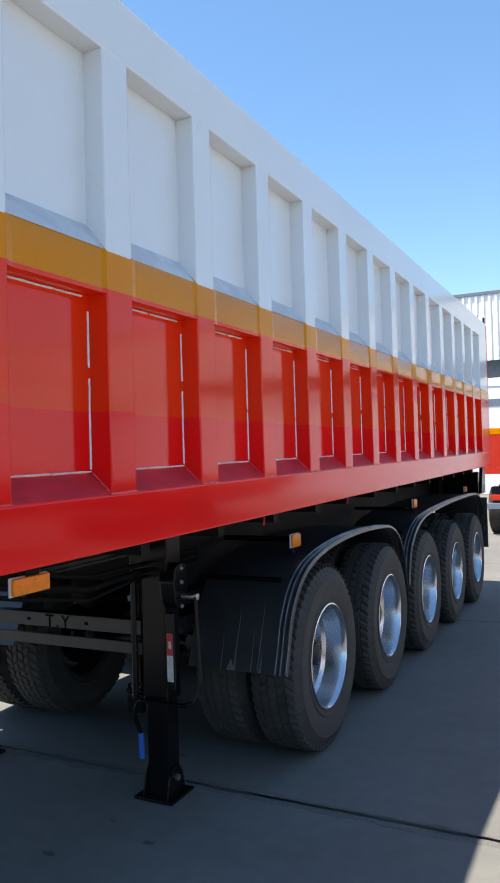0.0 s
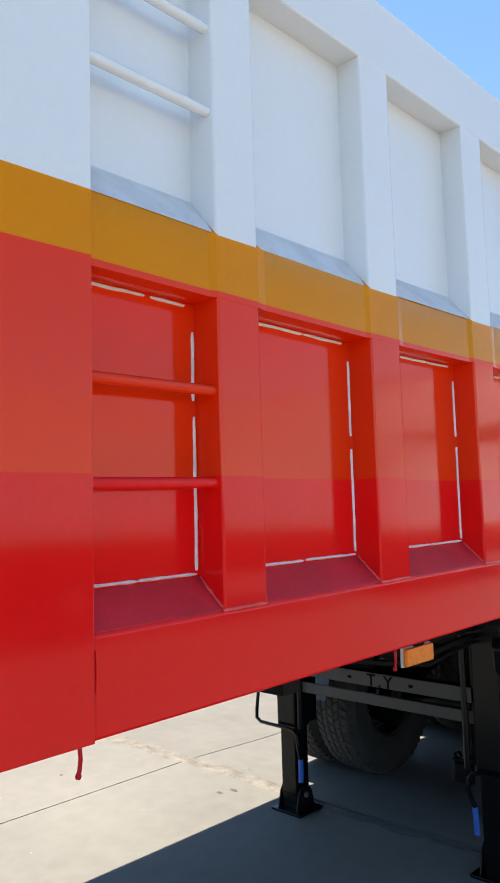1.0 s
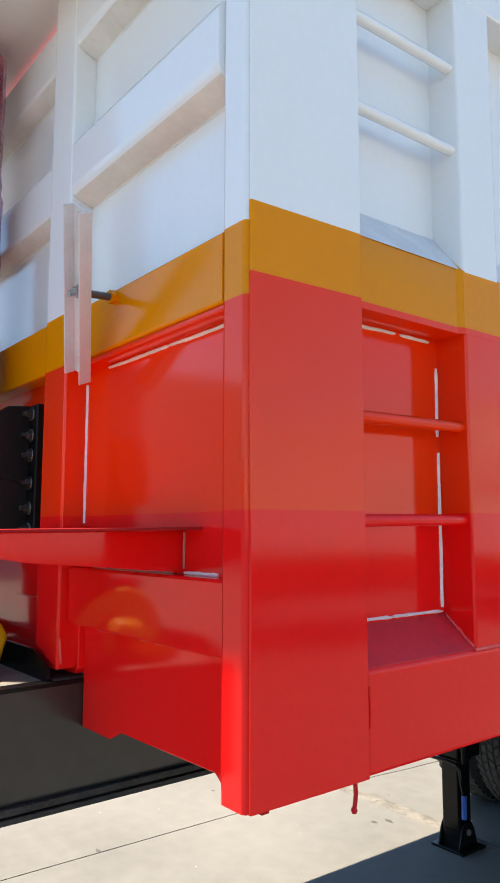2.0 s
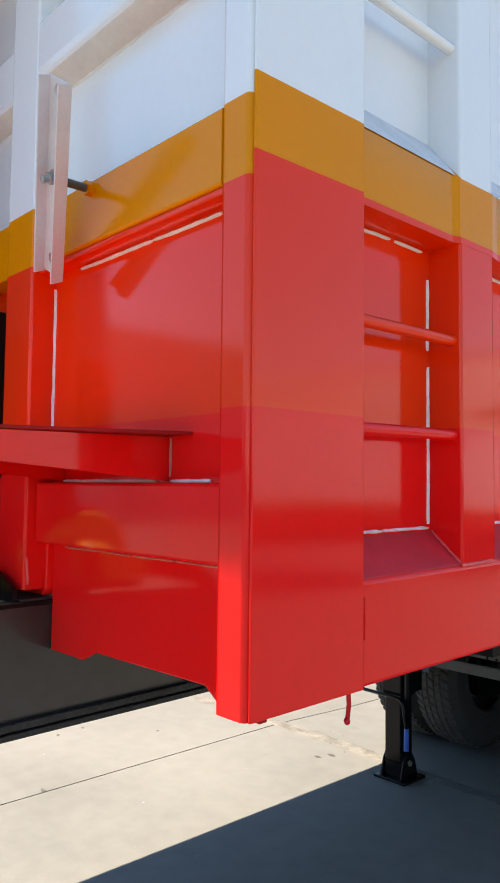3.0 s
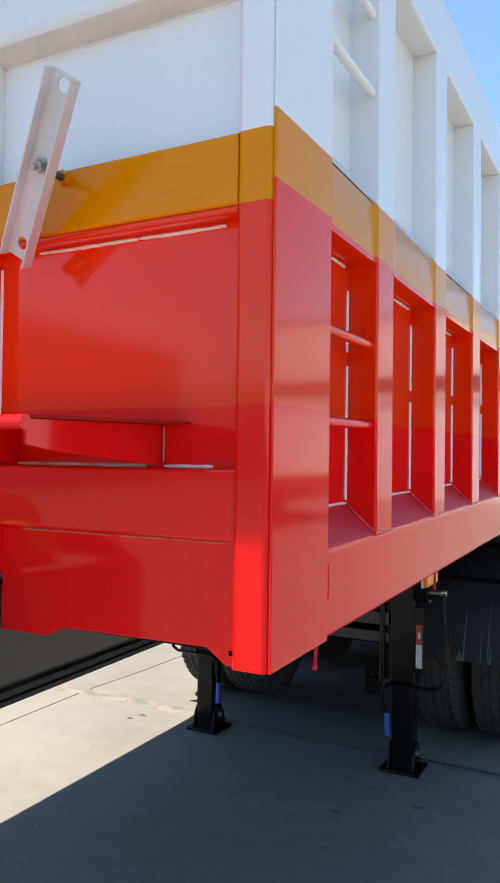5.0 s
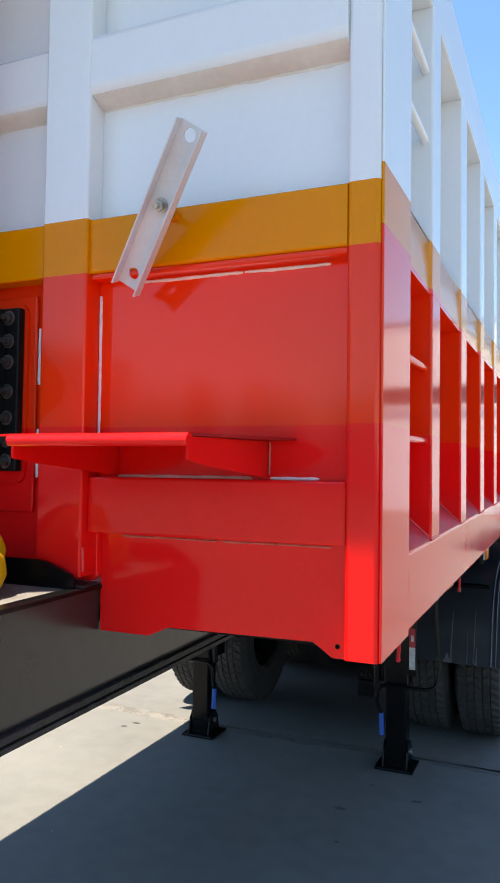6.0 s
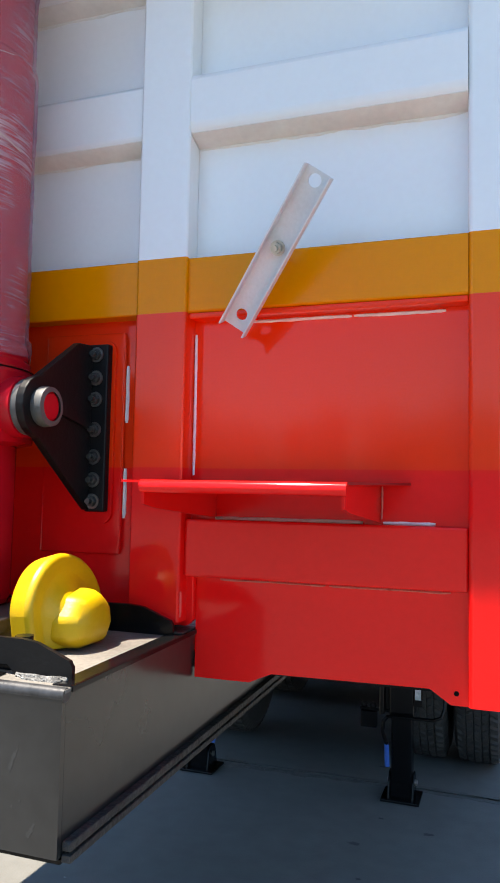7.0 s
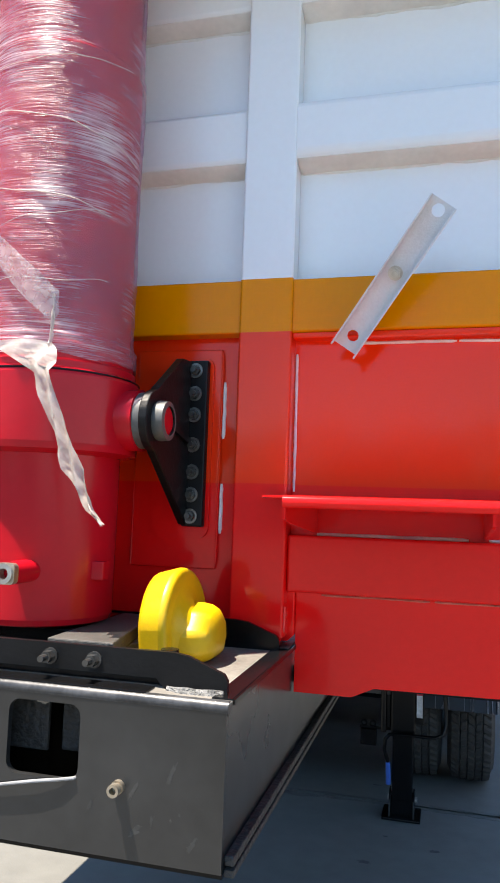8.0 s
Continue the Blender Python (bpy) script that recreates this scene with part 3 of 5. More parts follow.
def front_wall():
    cx = -W / 2
    zy0, zy1 = 2.236, 2.371
    PAN = 0.048

    def colours(nm, x0, x1, y0, y1, z0, bevel):
        for m, a, b in ((RED, z0, zy0), (YEL, zy0, zy1), (WHITE, zy1, Z_TOP)):
            bpart(nm, bx_along(B(), x0, x1, y0, y1, a, b, bevel, "z"), m, box)

    for sgn in (1, -1):
        def X(x):
            return x if sgn > 0 else -W - x

        def rng_(a, b):
            return sorted((X(a), X(b)))
        colours("corner_flange", *rng_(-0.071, 0.0), 0.0, 0.2834, 1.374, 0.010)
        bpart("corner_post", bx(B(), *rng_(-0.13, -0.0715), 0.0565, 0.31, 1.43, Z_TOP - 0.01), WHITE, box)
        colours("front_post", *rng_(-0.855, -0.721), -0.012, 0.06, 1.50, 0.006)
        bpart("panel", bx(B(), *rng_(-0.7205, -0.0715), PAN, PAN + 0.008, 1.60, zy0), RED, box)
        bpart("panel", bx(B(), *rng_(-0.7205, -0.0715), PAN, PAN + 0.008, zy1, Z_TOP - 0.01), WHITE, box)
        bpart("front_stripe_rail", bx_along(B(), *rng_(-0.7212, -0.0708), 0.001, 0.058, zy0 + 0.0005, zy1, 0.006, "x"), YEL, box, "yellow painted rail")
        bpart("front_lip", bx(B(), *rng_(-0.7205, -0.0715), 0.006, 0.058, zy0 - 0.014, zy0, 0.003), RED, box)
        bpart("beam", bx(B(), *rng_(-0.7205, -0.0718), 0.011, PAN - 0.001, 1.605, 1.741, 0.006), RED, box, "folded red cross beam")
        for z0, z1 in ((2.672, 2.832), (3.085, 3.245)):
            bpart("rib", prism(B(), [(PAN, z0 - 0.010), (0.004, z0 + 0.004), (-0.004, z0 + 0.010), (-0.0085, z0 + 0.020), (-0.0105, z0 + 0.034), (-0.0105, z1 - 0.020),
                               (-0.006, z1 - 0.008), (0.004, z1 - 0.002), (PAN, z1)], "x", *rng_(-0.7215, -0.0705)), WHITE, box, "pressed white stiffening rib", smooth=0.9)
            a, b = rng_(-0.715, -0.075)
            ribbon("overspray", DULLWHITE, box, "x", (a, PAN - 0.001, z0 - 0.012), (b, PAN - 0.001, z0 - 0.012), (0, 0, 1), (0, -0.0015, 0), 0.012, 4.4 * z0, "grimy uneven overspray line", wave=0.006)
            # underside sheet: its greyer tone also paints the shade of a downward face
            bpart("rib_underside", prism(B(), [(PAN - 0.001, z0 - 0.0125), (0.0035, z0 + 0.002), (-0.0045, z0 + 0.008), (-0.004, z0 + 0.0102), (0.0045, z0 + 0.0042), (PAN - 0.001, z0 - 0.0098)], "x", *rng_(-0.7195, -0.072)), DULLWHITE, box, "grimy rib underside with shade in its colour")
        bpart("drop_plate", prism(B(), [(X(a), b) for a, b in ((-0.703, 1.364), (-0.565, 1.364), (-0.512, 1.388), (-0.154, 1.392), (-0.110, 1.362),
              (-0.0715, 1.362), (-0.0715, 1.612), (-0.703, 1.612))], "y", 0.050, 0.060, 0.002), RED, box, "red drop plate with notched lower edge")
        bpart("drain_hole", lathe(B(), [(0.0, 0.0492), (0.0055, 0.0492), (0.0055, 0.052)], "y", (X(-0.098), 0, 1.388), 14), PAINT_MARK, box, "small dark drilled hole")
        bpart("drop_gusset", prism(B(), [(X(a), b) for a, b in ((-0.86, 1.485), (-0.72, 1.485), (-0.7035, 1.50), (-0.7035, 1.604), (-0.86, 1.604))],
              "y", 0.034, 0.064, 0.003), RED, box)
        # thin sealant lines
        for a, b, z in ((-0.60, -0.33, 2.215), (-0.325, -0.12, 2.214), (-0.655, -0.30, 1.7435), (-0.255, -0.142, 1.7435)):
            a, b = rng_(a, b)
            ribbon("seam", SEAM, box, "x", (a, PAN, z), (b, PAN, z), (0, 0, 1), (0, -0.005, 0), 0.0105, 3.3 * z + a)
        xs = X(-0.716)
        ribbon("seam", SEAM, box, "z", (xs, PAN, 1.845), (xs, PAN, 2.19), (1, 0, 0), (0, -0.005, 0), 0.0095, 5.7)
        for a, b in ((-0.64, -0.385), (-0.375, -0.11)):
            a, b = rng_(a, b)
            ribbon("weld_bead", WELD, box, "x", (a, 0.050, 1.598), (b, 0.050, 1.598), (0, 0, 1), (0, -0.005, 0), 0.007, 9.1 + a, wave=0.0008)
    # middle bay
    x0, x1 = -W + 0.8555, -0.8555
    bpart("panel", bx(B(), x0, x1, PAN, PAN + 0.008, 1.49, zy0), RED, box)
    bpart("panel", bx(B(), x0, x1, PAN, PAN + 0.008, zy1, Z_TOP - 0.01), WHITE, box)
    bpart("front_stripe_rail", bx_along(B(), x0 - 0.0004, x1 + 0.0004, -0.004, 0.058, zy0, zy1, 0.004, "x"), YEL, box, "yellow painted rail")
    for z0, z1 in ((2.672, 2.832), (3.085, 3.245)):
        bpart("rib", prism(B(), [(PAN, z0 - 0.010), (0.010, z0 + 0.004), (0.002, z0 + 0.012), (0.0, z0 + 0.024), (0.0, z1 - 0.016), (0.006, z1 - 0.006), (PAN, z1)], "x", x0, x1), WHITE, box,
              "pressed white stiffening rib", smooth=0.9)
        ribbon("overspray", DULLWHITE, box, "x", (x0 + 0.01, PAN - 0.001, z0 - 0.012), (x1 - 0.01, PAN - 0.001, z0 - 0.012), (0, 0, 1), (0, -0.0015, 0), 0.012, 7.7 * z0, "grimy uneven overspray line", wave=0.006)
        # same greyed underside, shade included in the tone
        bpart("rib_underside", prism(B(), [(PAN - 0.001, z0 - 0.0125), (0.0095, z0 + 0.002), (0.0015, z0 + 0.010), (0.0017, z0 + 0.0122), (0.0102, z0 + 0.0042), (PAN - 0.001, z0 - 0.0098)], "x", x0 + 0.001, x1 - 0.001), DULLWHITE, box, "grimy rib underside with shade in its colour")
    for sgn in (1, -1):
        def X(x):
            return x if sgn > 0 else -W - x

        def rng_(a, b):
            return sorted((X(a), X(b)))
        # doubler plates behind the cylinder brackets
        bpart("doubler_plate", bx(B(), *rng_(-1.14, -0.909), PAN - 0.010, PAN - 0.001, 1.645, 2.205, 0.004), RED, box)
        bpart("pad_plate", plate_with_holes(rrect((X(-1.08) + X(-0.929)) / 2, 1.9525, 0.151, 0.465, 0.030), [], PAN - 0.020, 0.0095), RED, box)
        ribbon("weld_bead", WELD_FOOT, box, "z", (X(-0.7200), -0.0005, 1.512), (X(-0.7185), -0.006, 1.572), (1, 0, 0), (0, -0.004, 0), 0.007, 4.6)
        ribbon("weld_bead", RED, box, "z", (X(-0.9085), PAN - 0.008, 1.66), (X(-0.9085), PAN - 0.008, 2.195), (1, 0, 0), (0, -0.004, 0), 0.008, 6.1)
        for a, b in ((1.975, 2.12), (1.735, 1.86)):
            xs = X(-0.9025)
            ribbon("seam", SEAM, box, "z", (xs, PAN - 0.001, a), (xs, PAN - 0.001, b), (1, 0, 0), (0, -0.005, 0), 0.012, 2.2 + a)
    # roof visor over the front
    bpart("visor", prism(B(), [(-0.335, 3.28), (-0.335, 3.315), (0.1, 3.335), (0.1, 3.32), (-0.325, 3.30), (-0.325, 3.28)], "x", -W + 0.0, 0.0), WHITE, box,
          "white sheet visor")


front_wall()
bpart("floor_front", bx(B(), -W + 0.09, -0.09, 0.062, 0.62, Z_BOT + 0.02, Z_BOT + 0.05), BLACK, box)
bpart("floor_plate", bx(B(), -W + 0.09, -0.09, 0.621, END, Z_BOT + 0.02, Z_BOT + 0.05), RED, box)
bpart("under_skin", bx(B(), -W + 0.085, -0.085, 0.07, END - 0.01, Z_BOT + 0.008, Z_BOT + 0.0195), UNDER, box, "black underside")
for yy in [0.9 + 0.6085 * k for k in range(15)]:
    bpart("floor_bearer", bx(B(), -W + 0.09, -0.09, yy, yy + 0.06, Z_BOT - 0.06, Z_BOT + 0.007, 0.002), UNDER, box)
bpart("tailgate", bx(B(), -W, 0.0, END + 0.001, END + 0.09, Z_BOT, Z_TOP - 0.02, 0.006), RED, box, "plain red tailgate")
for x in (-0.06, -W + 0.06):
    bm = B()
    lathe(bm, [(0.0, -0.03), (0.09, -0.03), (0.10, 0.0), (0.09, 0.03), (0.0, 0.03)], "x", (x, END + 0.05, Z_TOP + 0.03), 20)
    h_ = bpart("hinge", bm, WHITE, box, "white tailgate hinge eye")
    bpart("hinge_pin", lathe(B(), [(0.0, -0.05), (0.045, -0.05), (0.05, 0.0), (0.045, 0.05), (0.0, 0.05)], "x", (x, END + 0.05, Z_TOP + 0.045), 18), BLACK, h_)
    bpart("hinge_cheek", prism(B(), [(END - 0.12, Z_TOP - 0.02), (END + 0.09, Z_TOP - 0.02), (END + 0.10, Z_TOP + 0.10), (END, Z_TOP + 0.13)], "x", x - 0.036, x - 0.031), BLACK, h_)

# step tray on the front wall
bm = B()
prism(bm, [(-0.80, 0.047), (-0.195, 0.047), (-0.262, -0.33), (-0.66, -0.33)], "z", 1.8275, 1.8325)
tray = bpart("step_tray", bm, RED_TRAY, box, "red steel step tray, darkened to cut bounce light")
bpart("lip_end", prism(B(), [(-0.700, -0.3385), (-0.652, -0.3395), (-0.652, -0.3325), (-0.700, -0.3345)], "z", 1.8275, 1.8318), RED, tray)
bm = tube(B(), [(-0.657, -0.336, 1.820), (-0.257, -0.336, 1.820)], 0.0125, 14)
bpart("tray_lip", bm, RED, tray)
bpart("tray_gusset", prism(B(), [(0.047, 1.744), (0.047, 1.8255), (-0.329, 1.8255), (-0.329, 1.785), (-0.27, 1.775)], "x", -0.268, -0.262), RED, tray)
bpart("tray_gusset", prism(B(), [(0.047, 1.744), (0.047, 1.8255), (-0.329, 1.8255), (-0.329, 1.785), (-0.27, 1.775)], "x", -0.660, -0.654), RED, tray)

for xg in (-0.2585, -0.6635):
    ribbon("weld_bead", WELD, box, "z", (xg, 0.046, 1.752), (xg, 0.046, 1.824), (1, 0, 0), (0, -0.003, 0), 0.0055, 3.1 + xg, wave=0.002)

# perforated bar on a stand-off bolt
bar = thing("mounting_bar", "off-white primed steel channel bar with two holes, bolted askew", "bracket", at=(-0.4755, -0.10, 2.336))
bar.matrix_basis = Matrix(((0.812, 0.0, 0.583, -0.467), (0.21, 0.933, -0.292, -0.10), (-0.544, 0.36, 0.758, 2.339), (0, 0, 0, 1)))
L_, L_UP, Wd = 0.205, 0.182, 0.029


def bar_mesh():
    bm = B()
    n = 20
    # face plate built as two strips with round cut-outs near the ends
    outer = [(-Wd, -L_), (Wd, -L_), (Wd, L_UP), (-Wd, L_UP)]
    verts = [bm.verts.new((x, 0.008, z)) for x, z in outer]
    oe = [bm.edges.new((verts[i], verts[(i + 1) % 4])) for i in range(4)]
    edges = list(oe)
    for s in (-1, 1):
        r = 0.0135 if s < 0 else 0.0145
        vs = [bm.verts.new((r * math.cos(2 * math.pi * k / n), 0.008, (0.160 if s > 0 else -0.171) + r * math.sin(2 * math.pi * k / n))) for k in range(n)]
        edges += [bm.edges.new((vs[k], vs[(k + 1) % n])) for k in range(n)]
    bmesh.ops.triangle_fill(bm, use_beauty=True, use_dissolve=False, edges=edges)
    ext = bmesh.ops.extrude_face_region(bm, geom=bm.faces[:])
    bmesh.ops.translate(bm, vec=(0, 0.005, 0), verts=[v for v in ext["geom"] if isinstance(v, bmesh.types.BMVert)])
    bx(bm, Wd, Wd + 0.004, -0.016, 0.014, -L_ - 0.006, L_UP, 0.001)
    bx(bm, -Wd - 0.004, -Wd, -0.016, 0.014, -L_ - 0.006, L_UP, 0.001)
    bmesh.ops.recalc_face_normals(bm, faces=bm.faces[:])
    return bm


plate = part("channel", bar_mesh(), BRACKET, bar)
bolt("bolt", bar, (0, 0.0075, 0), "-y", 0.0125, 0.016)
to_bar = bar.matrix_basis.inverted()
part("stand_off", tube(B(), [Vector((0, 0.004, 0)), to_bar @ Vector((-0.470, -0.080, 2.341)), to_bar @ Vector((-0.4875, -0.010, 2.3505))], 0.0085, 12), BOSS, bar, "grey threaded stud")
part("stud_nut", tube(B(), [to_bar @ Vector((-0.4865, -0.016, 2.350)), to_bar @ Vector((-0.490, 0.0012, 2.3525))], 0.0155, 6), YEL, bar, "yellow overpainted nut")

# ---------------------------------------------------------------- chassis
chassis = thing("trailer_chassis", "black painted trailer chassis with box-section nose", "chassis")
FX, FY = -0.707, -0.505
FL = -W - FX


holes = [rrect(-1.052, 1.378, 0.145, 0.132, 0.022), rrect(-W + 1.052, 1.378, 0.145, 0.132, 0.022)]
bpart("nose_plate", plate_with_holes([(FL, 1.194), (FX, 1.194), (FX, 1.458), (FL, 1.458)], holes, FY, 0.012), FRAME, chassis)
for x0, x1 in ((FX - 0.012, FX), (FL, FL + 0.012)):
    bpart("side_plate", prism(B(), [(FY + 0.0125, 1.194), (3.1, 1.194), (3.1, 1.34), (0.9, 1.345), (0.65, 1.466), (FY + 0.0125, 1.466)], "x", x0, x1), FRAME, chassis)
    bpart("main_beam", bx(B(), x0, x1, 3.1, 10.1, 0.93, 1.31, 0.002), UNDER, chassis)
for s in (1, -1):
    def X(x):
        return x if s > 0 else -W - x

    def rng_(a, b):
        return sorted((X(a), X(b)))
    bpart("bottom_flange", bx(B(), *rng_(-0.7065, -0.688), FY + 0.012, 3.1, 1.2045, 1.221, 0.003), LEDGE, chassis)
    bpart("flange_strip", bx(B(), *rng_(-0.706, -0.688), FY + 0.012, 3.1, 1.186, 1.199, 0.002), LEDGE, chassis)
    bpart("beam_flange", bx(B(), *rng_(-0.80, -0.66), 3.1, 10.1, 0.918, 0.93, 0.002), UNDER, chassis)
    bpart("beam_flange", bx(B(), *rng_(-0.80, -0.66), 3.1, 10.1, 1.31, 1.322, 0.002), UNDER, chassis)
bpart("floor_skin", bx(B(), FL + 0.002, FX - 0.002, FY + 0.013, 0.6, 1.181, 1.189), BLACK, chassis)
bpart("top_plate", bx(B(), FL, FX + 0.004, FY + 0.004, 0.62, 1.4665, 1.4735, 0.002), DUSTY, chassis, "dusty grey top plate")
for x0, x1 in ((FX - 0.034, FX + 0.0035), (FL - 0.0035, FL + 0.034)):
    bpart("edge_strip", bx(B(), x0, x1, FY + 0.02, 0.60, 1.4738, 1.4762, 0.001), BLACK, chassis, "bare black painted edge")
    xe = FX + 0.0043 if x1 > -1 else FL - 0.0085
    bpart("edge_strip", bx(B(), xe, xe + 0.004, FY + 0.02, 0.60, 1.4660, 1.4762, 0.001), BLACK, chassis, "bare black painted edge")
bpart("rear_cover", bx(B(), FL + 0.001, FX + 0.003, -0.022, 0.61, 1.4765, 1.4805, 0.001), LEDGE, chassis, "dull black rear cover plate")
bpart("nose_edge", tube(B(), [(FL, FY + 0.0105, 1.463), (FX + 0.002, FY + 0.0105, 1.463)], 0.0125, 14), WORN, chassis, "rubbed bare front edge")
for y0 in (-0.452, -0.035):
    bpart("upright_plate", plate_with_holes([(-W + 0.727, 1.474), (-0.723, 1.474), (-0.723, 1.497), (-0.730, 1.508), (-0.80, 1.535), (-0.83, 1.539), (-W + 0.83, 1.539), (-W + 0.80, 1.535), (-W + 0.730, 1.508), (-W + 0.727, 1.497)] if y0 > -0.1 else [(-0.842, 1.474), (-0.723, 1.474), (-0.723, 1.497), (-0.730, 1.508), (-0.80, 1.535), (-0.83, 1.539), (-W + 0.83, 1.537),
          (-W + 0.80, 1.53), (-W + 0.727, 1.494), (-W + 0.727, 1.474), (-W + 0.842, 1.474), (-W + 0.86, 1.491), (-0.86, 1.491)],
          [], y0, 0.010), BLACK if y0 > -0.1 else BRACKET_BLACK, chassis)
# added black bar that keeps the slot under the front upright dark
bpart("gap_dark_bar", bx(B(), -W + 0.86, -0.86, -0.43, -0.42, 1.4736, 1.50, 0.002), BLACK, chassis)
for x in (-1.076, -0.984, -W + 1.076, -W + 0.984):
    bolt("bolt", chassis, (x, -0.4525, 1.507), "-y", 0.0115, 0.020, DARKNUT)
bpart("locating_pin", tube(B(), [(-0.845, -0.424, 1.474), (-0.845, -0.424, 1.539)], 0.017, 16), BLACK, chassis)
ribbon("weld_bead", SPATTER, chassis, "x", (-0.835, -0.459, 1.4745), (-0.728, -0.459, 1.4745), (0, 1, 0), (0, 0, 0.007), 0.017, 1.9, "bright spattered weld", wave=0.003)
ribbon("weld_bead", SPATTER, chassis, "x", (-0.815, -0.470, 1.4745), (-0.735, -0.468, 1.4745), (0, 1, 0), (0, 0, 0.003), 0.010, 8.2, "bright spattered weld", wave=0.004)
for m in (1, -1):
    # webs seen through the hand hole, with a bolt end under the top plate
    for a, b, dy in ((-1.175, -1.075, 0.060), (-1.055, -0.965, 0.075)):
        xa, xb = sorted((a, b) if m > 0 else (-W - a, -W - b))
        bpart("inner_web", bx(B(), xa, xb, FY + dy, FY + dy + 0.010, 1.335, 1.456, 0.004), LEDGE, chassis, "grey-brown inner web plate")
    bolt("bolt", chassis, (-1.085 if m > 0 else -W + 1.085, FY + 0.058, 1.430), "-y", 0.0105, 0.012, NUT)


def dust_smear(x, z, lx, lz, lean, seed):
    """A thin rubbed or dusty mark on the nose plate, ragged round its edge."""
    n = 22
    ring = []
    for k in range(n):
        a = 2 * math.pi * k / n
        q = 1 + 0.9 * noise.noise(Vector((2.6 * math.cos(a), 2.6 * math.sin(a), seed * 2.9)))
        dx, dz = lx * q * math.cos(a), lz * q * math.sin(a)
        ring.append((x + dx + lean * dz, z + dz))
    return bpart("dust_smear", prism(B(), ring, "y", FY - 0.0003, FY + 0.002), DUST_MARK, chassis)


for k, (x, z, lx, lz, lean) in enumerate(((-0.872, 1.308, 0.004, 0.016, 0.5), (-0.866, 1.242, 0.007, 0.009, 0.8), (-0.802, 1.345, 0.004, 0.018, 0.4), (-0.835, 1.262, 0.0025, 0.012, 0.2),
                                          (-0.952, 1.275, 0.004, 0.012, 0.3), (-0.785, 1.280, 0.0022, 0.0022, 0.0), (-0.80, 1.268, 0.0018, 0.003, 0.0), (-0.76, 1.235, 0.005, 0.011, 0.5))):
    dust_smear(x, z, lx, lz, lean, k + 1.3)
bm = lathe(B(), [(0.0, 0.0), (0.012, 0.0), (0.012, -0.009), (0.0088, -0.009), (0.0088, -0.015), (0.011, -0.015), (0.011, -0.026), (0.006, -0.026), (0.006, -0.012), (0.0, -0.012)],
           "y", (-0.899, FY, 1.314), 18)
bpart("fitting", bm, BRONZE, chassis, "brass hose fitting")
bpart("front_strip", bx(B(), -W + 0.86, -0.86, FY + 0.006, -0.453, 1.4737, 1.4775, 0.001), BLACK, chassis, "black strip ahead of the upright")
bpart("bearing_slab", prism(B(), [(-W + 1.19, -0.285), (-1.19, -0.285), (-1.01, -0.285), (-0.985, -0.225), (-1.09, 0.02), (-W + 1.09, 0.02), (-W + 0.985, -0.225), (-W + 1.01, -0.285)], "z", 1.4738, 1.508, 0.003), BARE, chassis, "worn dark grey steel slab")
bpart("loose_wire", tube(B(), [(-1.35, FY - 0.006, 1.266), (-1.20, FY - 0.007, 1.279), (-1.127, FY - 0.008, 1.292), (-1.06, FY - 0.008, 1.306), (-1.015, FY - 0.006, 1.313), (-0.985, FY - 0.002, 1.318), (-0.975, FY + 0.02, 1.322)], 0.0032, 8), SCUFF, chassis, "thin grey wire")
bpart("support_bar", prism(B(), [(-1.115, -0.40), (-0.972, -0.40), (-1.035, -0.04), (-1.115, -0.04)], "z", 1.5085, 1.536, 0.003), BARE, chassis, "worn dark grey steel bar")
bpart("bearing_block", prism(B(), [(-1.42, -0.02), (-1.117, -0.02), (-1.117, -0.30), (-1.42, -0.30)], "z", 1.5085, 1.536, 0.003), BLACK, chassis)
for yy in (1.6, 3.15, 4.66, 6.0, 7.33, 8.66, 10.0):
    bpart("cross_member", bx(B(), FL + 0.013, FX - 0.013, yy, yy + 0.1, 1.0 if yy > 2 else 1.2, 1.28, 0.004), UNDER, chassis)

# air and brake hoses slung along the nose frame
for k, (dy, dz, r) in enumerate(((0.0, 0.0, 0.016), (0.05, 0.035, 0.012), (0.02, -0.03, 0.010))):
    pts = [(-0.66, 0.9 + dy, 1.325 + dz), (-0.62, 1.3 + dy, 1.30 + dz), (-0.60, 1.7 + dy, 1.25 + dz * 1.3), (-0.61, 2.1, 1.17 + dz * 1.6), (-0.64, 2.5, 1.09 + dz * 1.6), (-0.66, 2.9 + dy, 1.10 + dz), (-0.66, 3.5, 1.10 + dz)]
    bpart("hose", tube(B(), pts, r, 10), UNDER, chassis, "black rubber air hose")
for x0 in (-1.0, -1.5):
    bpart("air_tank", lathe(B(), [(0.0, 0.0), (0.10, 0.02), (0.125, 0.06), (0.125, 0.74), (0.10, 0.78), (0.0, 0.80)], "y", (x0, 3.5, 0.86), 28), UNDER, chassis, "black cylindrical air tank")
bpart("valve_block", bx(B(), -0.74, -0.62, 3.28, 3.40, 0.70, 0.80, 0.01), BLACK, chassis)
bpart("valve_block", bx(B(), -0.74, -0.60, 3.30, 3.44, 0.86, 0.93, 0.01), BLACK, chassis)

